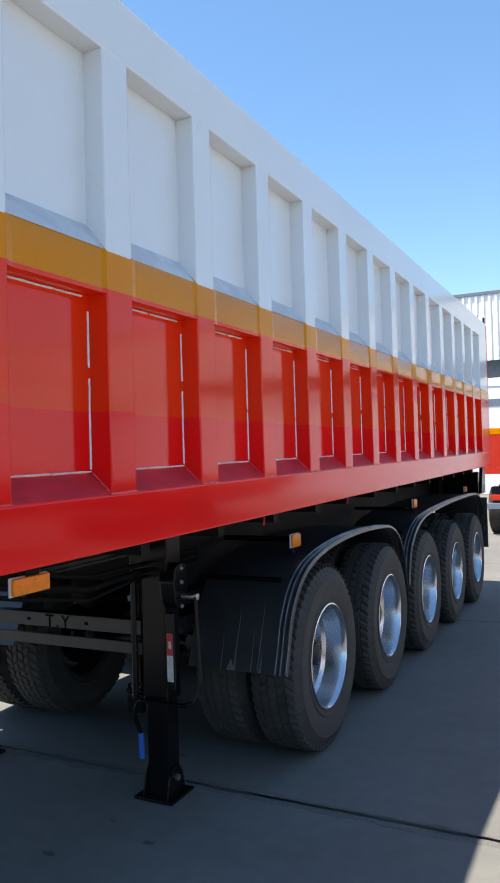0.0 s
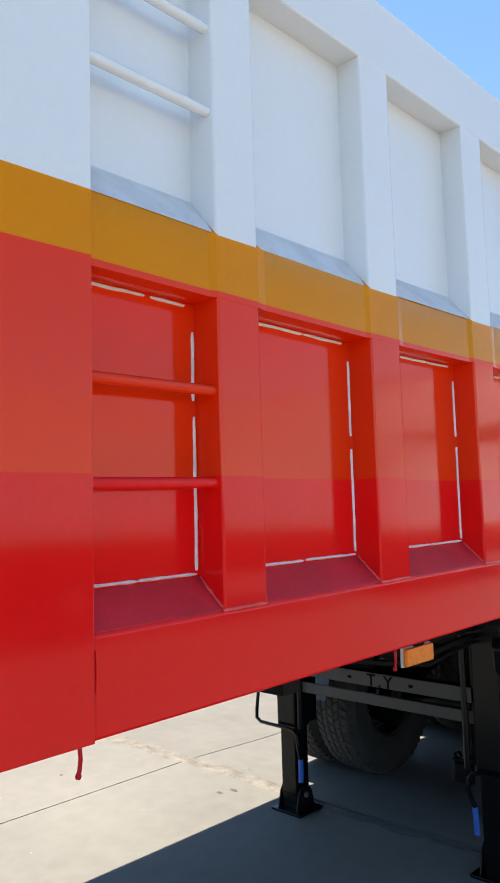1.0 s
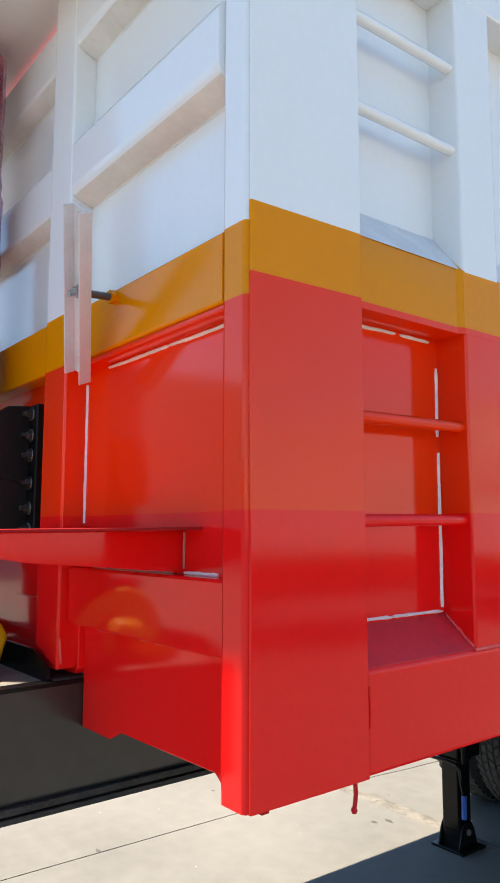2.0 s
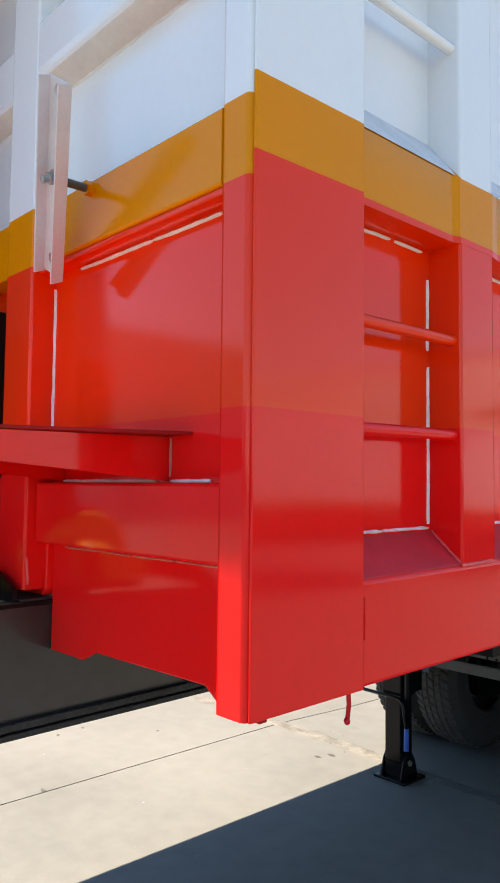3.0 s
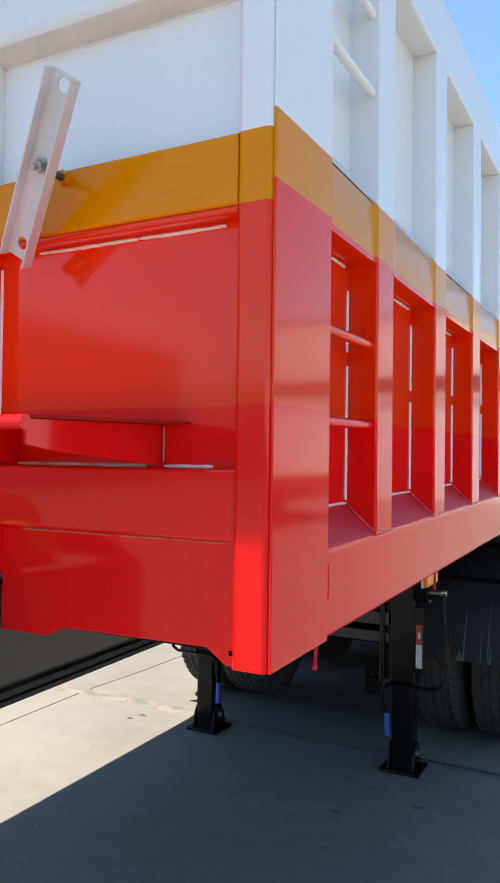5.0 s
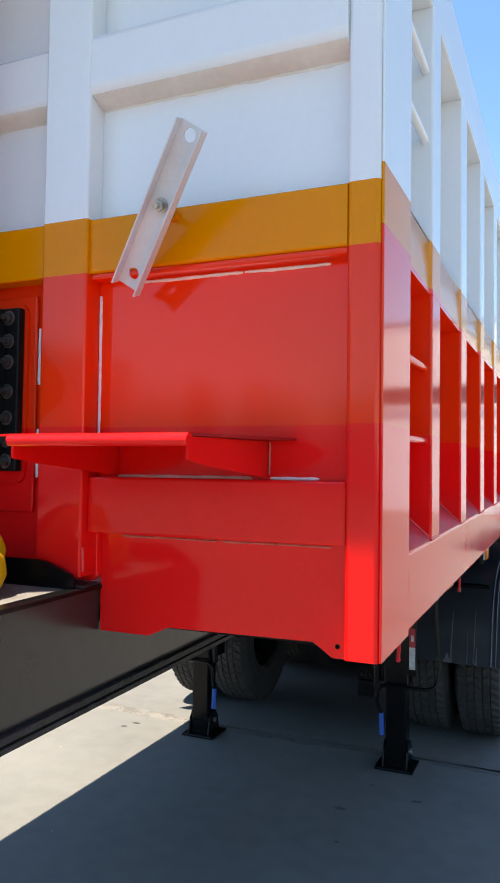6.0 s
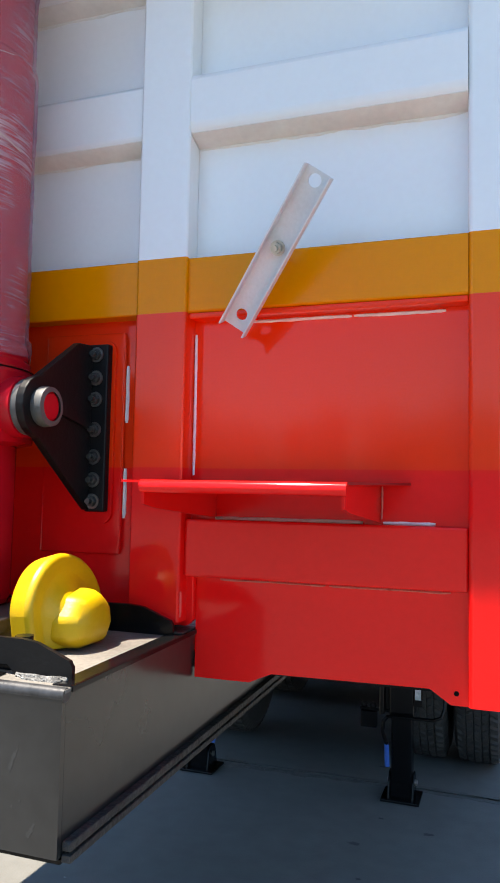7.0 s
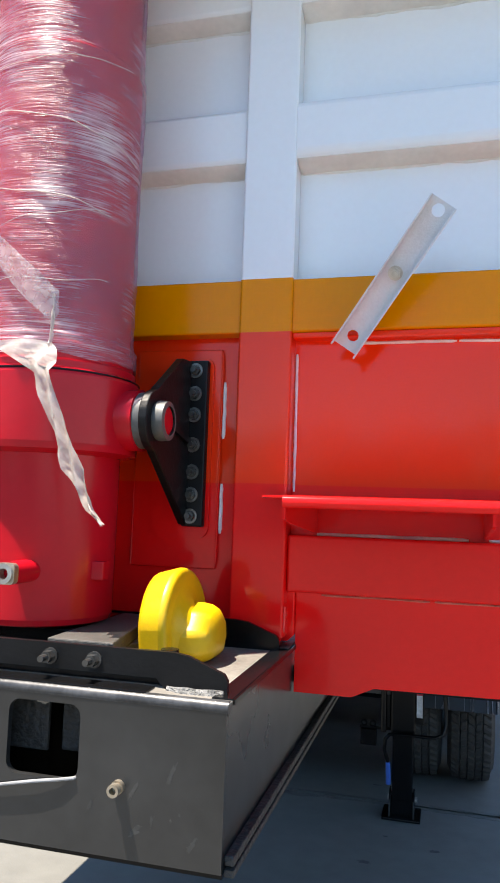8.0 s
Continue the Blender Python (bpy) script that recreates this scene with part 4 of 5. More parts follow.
# tail of the chassis
bpart("rear_cross_member", bx(B(), -W + 0.12, -0.12, 10.02, 10.14, 0.95, 1.30, 0.006), BLACK, chassis)
for x in (-0.30, -W + 0.30):
    bpart("mud_flap", bx(B(), x - 0.28, x + 0.28, 10.06, 10.075, 0.30, 0.96, 0.003), PLASTIC, chassis, "black rubber mud flap")
    bpart("tail_lamp", bx(B(), x - 0.20, x + 0.20, 10.142, 10.19, 1.02, 1.16, 0.008), STICK_R, chassis, "red tail lamp cluster")
for x in (-0.62, -W + 0.62):
    bpart("hinge_arm", prism(B(), [(9.7, 1.0), (10.2, 1.0), (10.28, 1.22), (10.2, 1.36), (9.9, 1.34)], "x", x - 0.03, x + 0.03, 0.004), UNDER, chassis)
for x in (-0.07, -W + 0.07):
    bpart("tail_bracket", prism(B(), [(9.86, 1.02), (10.16, 1.02), (10.2, 1.36), (9.98, 1.36)], "x", x - 0.02, x + 0.02, 0.004), BLACK, chassis)
bpart("rear_bumper", bx(B(), -W + 0.05, -0.05, 10.18, 10.26, 0.52, 0.64, 0.01), BLACK, chassis, "black rear underrun bar")
for x in (-0.7, -W + 0.7):
    bpart("bumper_stay", bx(B(), x - 0.03, x + 0.03, 10.145, 10.20, 0.53, 1.0, 0.004), BLACK, chassis)

# ---------------------------------------------------------------- lift cylinder
CX, CY = -W / 2, -0.205
cyl = thing("lift_cylinder", "red telescopic hydraulic lift cylinder wrapped in clear stretch film", "hydraulic cylinder", at=(CX, CY, 1.47))
part("base_tube", lathe(B(), [(0.0, 0.066), (0.150, 0.066), (0.163, 0.070), (0.168, 0.082), (0.169, 0.432), (0.205, 0.440), (0.207, 0.455), (0.207, 0.60), (0.203, 0.612), (0.196, 0.616),
                              (0.196, 0.63), (0.190, 0.636), (0.190, 0.66)], "z", (0, 0, 0), 72), RED_CYL, cyl)
part("upper_tube", lathe(B(), [(0.19, 0.655), (0.188, 0.67), (0.180, 0.68), (0.180, 1.35), (0.173, 1.36), (0.173, 1.80), (0.0, 1.80)], "z", (0, 0, 0), 72), RED_CYL, cyl)
part("groove_ring", lathe(B(), [(0.2050, 0.606), (0.2068, 0.607), (0.2066, 0.609), (0.2035, 0.611)], "z", (0, 0, 0), 72), BLACK, cyl)
for s in (1, -1):
    part("trunnion_pin", lathe(B(), [(0.0, s * 0.19), (0.07, s * 0.19), (0.07, s * 0.235), (0.048, s * 0.24), (0.041, s * 0.29), (0.036, s * 0.294), (0.0, s * 0.294)],
                               "x", (0, 0, 0.519), 28), RED_CYL, cyl)
part("valve_boss", bx(B(), 0.156, 0.186, -0.058, -0.030, 0.163, 0.203, 0.003), RED_CYL, cyl)
bm = tube(B(), [(0.062, -0.140, 0.184), (0.062, -0.225, 0.184)], 0.024, 16)
port = part("oil_port", bm, RED_CYL, cyl)
bm = lathe(B(), [(0.012, 0.0), (0.02, 0.0), (0.02, -0.02), (0.011, -0.02), (0.011, 0.0)], "y", (0.062, -0.226, 0.184), 16)
part("port_nut", bm, STEEL, port)
part("port_flange", plate_with_holes(rrect(0.062, 0.184, 0.046, 0.042, 0.010), [[(0.062 + 0.0105 * math.cos(2 * math.pi * k / 14), 0.184 + 0.0105 * math.sin(2 * math.pi * k / 14)) for k in range(14)]], -0.242, 0.015), BRONZE, port)


def film_shell():
    """Stretch film wound loosely round the tube: uneven radius, tight and slack turns."""
    bm = B()
    nz, na = 150, 120
    rows = []
    for j in range(nz + 1):
        z = 0.640 + 1.15 * j / nz
        row = []
        for i in range(na):
            a = 2 * math.pi * i / na
            c, s = math.cos(a), math.sin(a)
            q = noise.noise(Vector((c * 1.6, s * 1.6, z * 16 + c * 1.4)))
            q2 = noise.noise(Vector((c * 3.5, s * 3.5, z * 60 + c * 3)))
            base = 0.1935 if z < 0.69 else (0.186 if z < 1.36 else 0.180)
            r = base + 0.003 * q + 0.0018 * q2 + 0.004 * max(0, noise.noise(Vector((c * 2, s * 2, z * 3 + 7))))
            row.append(bm.verts.new((r * c, r * s, z + (0.012 * noise.noise(Vector((c * 2, s * 2, 3))) if j == 0 else 0))))
        rows.append(row)
    for A, Bq in zip(rows, rows[1:]):
        for i in range(na):
            bm.faces.new((A[i], A[(i + 1) % na], Bq[(i + 1) % na], Bq[i]))
    return bm


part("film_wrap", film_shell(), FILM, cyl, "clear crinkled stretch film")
TAIL = mat("film_tail", (0.74, 0.71, 0.64), 0.4, var=0.15, scale=40, bump=0.15, bump_scale=60)
SHEER = mat("sheer_film", (0.78, 0.74, 0.72), 0.35, var=0.15, scale=30, bump=0.3, bump_scale=50)
SHEER.node_tree.nodes["Principled BSDF"].inputs["Alpha"].default_value = 0.30
TAIL.node_tree.nodes["Principled BSDF"].inputs["Alpha"].default_value = 0.58


for k, (z, turn, a0, span) in enumerate(((0.93, 0.10, 200, 130), (1.00, -0.05, 215, 120), (0.80, 0.03, 195, 140), (1.17, -0.09, 210, 150), (1.30, 0.07, 190, 160))):
    pts = []
    for i in range(25):
        a = radians(a0 + span * i / 24)
        r = 0.1885 + 0.0025 * noise.noise(Vector((a * 3, k, 1))) - (0.006 if z > 1.34 else 0)
        pts.append((r * math.cos(a), r * math.sin(a), z + turn * (i / 24 - 0.5) + 0.012 * noise.noise(Vector((a * 2, k, 5)))))
    part("film_strand", tube(B(), pts, 0.0007 + 0.0004 * (k % 2), 6), TAIL, cyl, "rolled pale strand of film", smooth=3.0)


def film_sheet(path):
    """Crumpled sheet of film along a path of (x, z, width): clings to the tube above the collar, hangs free below it."""
    bm = B()
    n = 9
    fine = []
    for (a, b) in zip(path, path[1:]):
        for k in range(4):
            fine.append(tuple(p + (q - p) * k / 4 for p, q in zip(a, b)))
    fine.append(path[-1])
    rows = []
    for j, (x, z, w) in enumerate(fine):
        row = []
        for i in range(n):
            u = i / (n - 1) - 0.5
            xx = x + u * w * 1.2
            lie = max(0.0, min(1.0, (z - 0.60) / 0.07))      # on the tube above the collar, hanging free below it
            yy = -math.sqrt(max(0.0, 0.2005 ** 2 - xx * xx)) * lie - 0.209 * (1 - lie)
            yy += (-0.008 * math.sin(u * 9 + j * 0.8) - 0.006 * noise.noise(Vector((u * 6, j * 0.5, 1)))) * (1 - 0.8 * lie)
            row.append(bm.verts.new((xx + 0.004 * noise.noise(Vector((u * 4, j * 0.6, 5))), yy, z - u * u * 0.02)))
        rows.append(row)
    for A, Bq in zip(rows, rows[1:]):
        for i in range(n - 1):
            bm.faces.new((A[i], A[i + 1], Bq[i + 1], Bq[i]))
    bmesh.ops.solidify(bm, geom=bm.faces[:], thickness=0.0012)
    return bm


part("film_flap", film_sheet([(-0.115, 0.960, 0.030), (-0.055, 0.900, 0.045), (0.010, 0.835, 0.062), (0.062, 0.780, 0.072), (0.088, 0.735, 0.030), (0.096, 0.715, 0.008)]), SHEER, cyl,
     "sheer slack flap of stretch film", smooth=3.0)
part("film_strand", film_sheet([(0.096, 0.77, 0.004), (0.097, 0.73, 0.005), (0.096, 0.69, 0.005), (0.094, 0.66, 0.008)]), TAIL, cyl, "rolled pale strand of film", smooth=3.0)
part("film_tail", film_sheet([(0.040, 0.668, 0.095), (0.050, 0.652, 0.105), (0.076, 0.626, 0.070), (0.096, 0.60, 0.036), (0.122, 0.53, 0.025), (0.156, 0.46, 0.032), (0.180, 0.40, 0.034),
                              (0.205, 0.355, 0.022), (0.224, 0.318, 0.010), (0.252, 0.288, 0.003)]), TAIL, cyl, "torn loose end of stretch film", smooth=3.0)


def trunnion_bracket(sgn):
    name = thing("trunnion_bracket", "black steel trunnion bracket bolted to the red body front", "bracket", "cylinder brackets", at=(CX + sgn * 0.2905, 0.0, 1.963))
    s = sgn

    def R(a, b):
        return sorted((s * a, s * b))
    part("mount_plate", bx(B(), *R(-0.03, 0.026), 0.004, 0.0275, -0.212, 0.208, 0.004), BRACKET_BLACK, name)
    arc = [(-0.206 + 0.071 * math.cos(radians(a)), 0.026 + 0.071 * math.sin(radians(a))) for a in range(100, 261, 16)]
    part("ear", prism(B(), [(0.003, 0.205), (-0.06, 0.200), *arc, (-0.05, -0.17), (0.003, -0.209)], "x", *R(-0.036, -0.016), 0.003), BRACKET_BLACK, name)
    part("boss", lathe(B(), [(0.045, s * -0.060), (0.060, s * -0.060), (0.064, s * -0.055), (0.064, s * -0.037), (0.045, s * -0.037)], "x", (0, -0.206, 0.026), 40), BOSS, name, "bare grey steel boss")
    part("ear_rib", prism(B(), [(0.003, 0.004), (-0.14, 0.030), (-0.14, 0.016), (0.003, -0.012)], "x", *R(-0.016, -0.006)), BRACKET_BLACK, name)
    part("bush", lathe(B(), [(0.033, s * -0.016), (0.044, s * -0.016), (0.046, s * -0.010), (0.044, s * 0.010), (0.033, s * 0.012)], "x", (0, -0.206, 0.026), 32), BOSS, name)
    part("pin_face", lathe(B(), [(0.0, s * 0.008), (0.029, s * 0.008), (0.0325, s * 0.002), (0.0325, s * -0.014)], "x", (0, -0.206, 0.026), 28), RED_CYL, name, "red painted pin end")
    part("collar", lathe(B(), [(0.05, s * -0.084), (0.060, s * -0.084), (0.062, s * -0.063), (0.05, s * -0.063)], "x", (0, -0.206, 0.026), 32), DULL, name)
    for z in (0.181, 0.122, 0.068, -0.008, -0.076, -0.133, -0.186):
        b_ = bolt("bolt", name, (s * -0.005, 0.0035, z), "-y", 0.0130, 0.014, DARKNUT)
        part("washer", lathe(B(), [(0.0135, -0.0012), (0.0186, -0.0012), (0.0192, -0.003), (0.0186, -0.0046), (0.0135, -0.0046)], "y", (s * -0.005, 0.0035, z), 20), NUT, b_, "grey zinc washer")
    return name


trunnion_bracket(1)
trunnion_bracket(-1)


# ---------------------------------------------------------------- yellow plastic lock on the nose
def yellow_lock():
    root = thing("yellow_cap", "bright yellow moulded plastic cap lying on the dusty plate", "plastic cap", at=(-0.925, -0.205, 1.4735))
    root.rotation_euler = (0, 0, radians(91))
    root.scale = (1.05, 1.05, 1.03)
    # thick D-shaped disc, rounded over its rim
    bm = B()
    def outline(g):
        pts = [(-0.124 * g, 0.0), (0.106 * g, 0.0)]
        for k in range(31):
            a = radians(-8 + 194 * k / 30)
            c, d = math.cos(a), math.sin(a)
            e = 0.72 if c > 0 else 0.92          # the far shoulder falls away straighter
            z = 0.085 + 0.104 * g * math.copysign(abs(d) ** (1 / e), d)
            pts.append(((0.160 if c > 0 else 0.112) * g * c - 0.030, max(z, 0.002)))
        return pts
    pts = outline(1.0)
    prism(bm, pts, "y", -0.036, 0.030)
    bmesh.ops.bevel(bm, geom=[e for e in bm.edges if abs(e.verts[0].co.y - e.verts[1].co.y) < 0.01], offset=0.016, segments=5, affect="EDGES", profile=0.6, clamp_overlap=True)
    for v in bm.verts:                       # the rim draws in towards its back
        if v.co.y > -0.02:
            k = 1 - 0.16 * (v.co.y + 0.02) / 0.05
            v.co.x, v.co.z = v.co.x * k, max(0.002, v.co.z * (0.5 + 0.5 * k))
    part("shell", bm, LIME, root, smooth=0.9)
    # face sweeping out of the rim into the neck of the lobe
    bm = B()
    rows = []
    for k in range(7):
        u = k / 6
        g = 0.80 - 0.42 * u
        rows.append([bm.verts.new((x - 0.004 * u, -0.0345 - 0.026 * u ** 2.2, z)) for x, z in [(px, max(0.003, pz - 0.02 * u)) for px, pz in outline(g)]])
    for P, Q in zip(rows, rows[1:]):
        for i in range(len(P)):
            bm.faces.new((P[i], P[(i + 1) % len(P)], Q[(i + 1) % len(P)], Q[i]))
    bm.faces.new(rows[-1])
    bmesh.ops.recalc_face_normals(bm, faces=bm.faces[:])
    part("face_panel", bm, LIME, root, smooth=0.9)
    # faceted lobe standing out of the face, domed at its end
    bm = B()
    ring = [(-0.078, 0.022), (-0.048, 0.001), (0.040, 0.001), (0.066, 0.040), (0.056, 0.084), (0.014, 0.116), (-0.052, 0.104), (-0.084, 0.064)]
    rows = []
    for y, g in ((-0.022, 1.02), (-0.066, 1.02), (-0.082, 0.98), (-0.096, 0.86), (-0.105, 0.66), (-0.109, 0.38)):
        rows.append([bm.verts.new((0.004 + (x - 0.004) * g, y, max(0.0015, 0.054 + (z - 0.054) * g))) for x, z in ring])
    for P, Q in zip(rows, rows[1:]):
        for i in range(len(P)):
            bm.faces.new((P[i], P[(i + 1) % len(P)], Q[(i + 1) % len(P)], Q[i]))
    bm.faces.new(rows[-1])
    bm.faces.new(rows[0][::-1])
    bmesh.ops.recalc_face_normals(bm, faces=bm.faces[:])
    bmesh.ops.bevel(bm, geom=[e for e in bm.edges if max(v.co.y for v in e.verts) > -0.085 and abs(e.verts[0].co.y - e.verts[1].co.y) > 0.01], offset=0.008, segments=3, affect="EDGES", profile=0.5, clamp_overlap=True)
    part("lobe", bm, LIME, root, smooth=0.6)
    return root


yellow_lock()


# ---------------------------------------------------------------- landing legs
def landing_leg(sgn):
    x = -0.604 if sgn > 0 else -W + 0.604
    leg = thing("landing_leg", "black trailer landing leg with crank handle, standing on its foot plate", "landing leg", "landing legs", at=(x, 3.02, 0.0))
    s = sgn

    def R(a, b):
        return sorted((s * a, s * b))
    part("outer_tube", bx(B(), *R(-0.07, 0.075), -0.07, 0.07, 0.49, 1.36, 0.012), BLACK, leg)
    part("inner_tube", bx(B(), *R(-0.058, 0.062), -0.058, 0.058, 0.10, 0.50, 0.010), BLACK, leg)
    part("foot_plate", bx(B(), *R(-0.115, 0.112), -0.105, 0.11, 0.001, 0.016, 0.004), BLACK, leg)
    for a in (-0.075, 0.066):
        part("foot_cheek", prism(B(), [(-0.085, 0.0155), (0.085, 0.0155), (0.06, 0.11), (0.03, 0.155), (-0.03, 0.155), (-0.06, 0.11)], "x", *R(a, a + 0.010), 0.002), BLACK, leg)
    part("foot_body", bx(B(), *R(-0.064, 0.065), -0.055, 0.055, 0.0155, 0.12, 0.004), BLACK, leg)
    part("mounting_plate", bx(B(), *R(-0.128, 0.10), -0.083, 0.05, 1.15, 1.345, 0.005), BLACK, leg)
    part("foot_pin", tube(B(), [(s * -0.085, 0, 0.10), (s * 0.09, 0, 0.10)], 0.016, 14), STEEL, leg)
    part("back_plate", bx(B(), *R(-0.10, -0.071), -0.05, 0.10, 0.52, 1.30, 0.004), BLACK, leg)
    part("guide_rod", tube(B(), [(s * -0.112, -0.07, 0.50), (s * -0.112, -0.07, 1.20)], 0.017, 12), BLACK, leg)
    # gear case, teardrop form
    pts = [(0.062 * math.cos(radians(a)), 1.02 + 0.062 * math.sin(radians(a))) for a in range(180, 361, 18)]
    pts += [(0.075, 1.10), (0.055, 1.17), (0.0, 1.19), (-0.055, 1.17), (-0.075, 1.10)]
    part("gear_case", prism(B(), [(u - 0.022, v) for u, v in pts], "x", *R(0.058, 0.146), 0.010), BLACK, leg)
    for z in (1.16, 1.09, 0.97):
        bolt("bolt", leg, (s * 0.146, -0.022, z), "x" if s > 0 else "-x", 0.008, 0.006)
    part("crank_shaft", tube(B(), [(s * 0.14, -0.016, 1.02), (s * 0.235, -0.016, 1.02)], 0.013, 12), STEEL, leg)
    part("crank_joint", bx(B(), *R(0.214, 0.240), -0.031, -0.001, 1.003, 1.037, 0.006), STEEL, leg)
    gx = 0.014      # how the handle end leans across the tube
    arm = [(s * 0.228, -0.024, 1.02), (s * 0.234, -0.030, 0.90), (s * 0.254, -0.044, 0.64), (s * 0.252, -0.06, 0.56), (s * 0.235, -0.08, 0.515), (s * 0.19, -0.092, 0.498),
           (s * -0.03, -0.098, 0.498), (s * -0.075, -0.096, 0.492), (s * -0.098, -0.092, 0.462), (s * -0.104, -0.09, 0.40), (s * -0.0965 + gx, -0.076, 0.327)]
    part("crank_handle", tube(B(), arm, 0.0105, 10), BLACK, leg)
    part("grip", tube(B(), [(s * -0.096 + gx, -0.076, 0.326), (s * -0.092 + gx, -0.074, 0.198)], 0.0145, 12), BLUE, leg, "blue plastic grip")
    if s > 0:
        part("handle_clip", bx(B(), *R(-0.265, -0.165), 0.06, 0.10, 0.37, 0.47, 0.006), BLACK, leg)
        for xx in (-0.245, -0.19):
            part("clip_loop", lathe(B(), [(0.012, -0.008), (0.020, -0.008), (0.020, 0.008), (0.012, 0.008), (0.012, -0.008)], "y", (s * xx, 0.08, 0.50), 16), BLACK, leg)
        part("clip_strap", bx(B(), *R(-0.27, -0.071), 0.062, 0.074, 0.474, 0.488, 0.002), BLACK, leg)
    if s > 0:
        part("warning_sticker", bx(B(), 0.083, 0.118, -0.0725, -0.0705, 0.73, 0.84), STICK_R, leg, "red and white sticker")
        part("sticker_base", bx(B(), 0.083, 0.118, -0.0725, -0.0705, 0.60, 0.729), STICK_W, leg, "printed white sticker")
        part("sticker_mark", bx(B(), 0.094, 0.108, -0.0735, -0.0726, 0.765, 0.80), STICK_W, leg)
        part("sticker_strip", bx(B(), 0.0755, 0.125, -0.0702, -0.05, 0.56, 0.94, 0.004), BLACK, leg)
    return leg


landing_leg(1)
landing_leg(-1)

brace = thing("leg_brace", "grey-black cross channel between the landing legs with stencilled letters", "brace", at=(-W / 2, 2.99, 0.0))
part("web", bx(B(), -0.575, 0.575, -0.045, -0.03, 0.818, 0.892, 0.003), BRACE, brace)
part("top_flange", bx(B(), -0.575, 0.575, -0.0295, 0.03, 0.880, 0.890, 0.002), BLACK, brace)
part("lower_bar", bx(B(), -0.575, 0.575, -0.03, -0.015, 0.715, 0.775, 0.003), BRACE, brace)
for xx in (-0.16, 0.235):
    part("slot", bx(B(), xx - 0.013, xx + 0.013, -0.0462, -0.0452, 0.846, 0.862, 0.0004), PAINT_MARK, brace)
txt = bpy.data.curves.new("stencil", "FONT")
txt.body = "T.Y"
txt.size = 0.092
txt.space_character = 1.35
txt.extrude = 0.0004
txt.offset = 0.0016
txt.align_x = "CENTER"
txt.materials.append(PAINT_MARK)
letters = new("stencil_letters", txt)
letters.parent = brace
letters.location = (0.04, -0.0458, 0.822)
letters.rotation_euler = (radians(90), 0, 0)


def side_lamp(x, y, z, w, h, parent_label):
    lamp = thing("side_marker_lamp", parent_label, "marker lamp", "marker lamps", at=(x, y, z))
    part("lens", bx(B(), 0.004, 0.018, -w / 2, w / 2, -h / 2, h / 2, 0.004), AMBER, lamp)
    part("lamp_base", bx(B(), -0.005, 0.0035, -w / 2 - 0.003, w / 2 + 0.003, -h / 2 - 0.003, h / 2 + 0.003, 0.002), BRACKET, lamp)
    return lamp


lamp0 = side_lamp(-0.095, 1.525, 1.335, 0.155, 0.052, "rectangular amber side marker lamp hung below the red rail")
part("lamp_hanger", bx(B(), -0.03, -0.0055, -0.02, 0.02, -0.01, 0.075, 0.002), BLACK, lamp0)
# paint drips left on the rail's lower edge
for yy, ln in ((0.262, 0.056), (1.285, 0.055), (3.05, 0.04), (4.3, 0.035)):
    bm = tube(B(), [(-0.012, yy - 0.004, 1.378), (-0.012, yy, 1.372), (-0.012, yy + 0.002, 1.376 - ln * 0.5), (-0.013, yy, 1.376 - ln * 0.85), (-0.013, yy - 0.002, 1.376 - ln)], 0.0042, 8)
    lathe(bm, [(0.0, -0.007), (0.0045, -0.005), (0.0062, 0.0), (0.0045, 0.005), (0.0, 0.007)], "z", (-0.013, yy - 0.002, 1.376 - ln), 10)
    lathe(bm, [(0.0, -0.006), (0.008, 0.0), (0.010, 0.004), (0.0, 0.004)], "z", (-0.012, yy - 0.002, 1.373), 10)
    bpart("paint_drip", bm, RED_CYL, box, "hanging drip of red paint")
bpart("edge_tab", bx(B(), -0.022, -0.010, 0.043, 0.060, 1.362, 1.3745, 0.001), RED_TRAY, box, "small dull red tab")


# ---------------------------------------------------------------- wheels
TYRE_R, TYRE_W = 0.545, 0.295


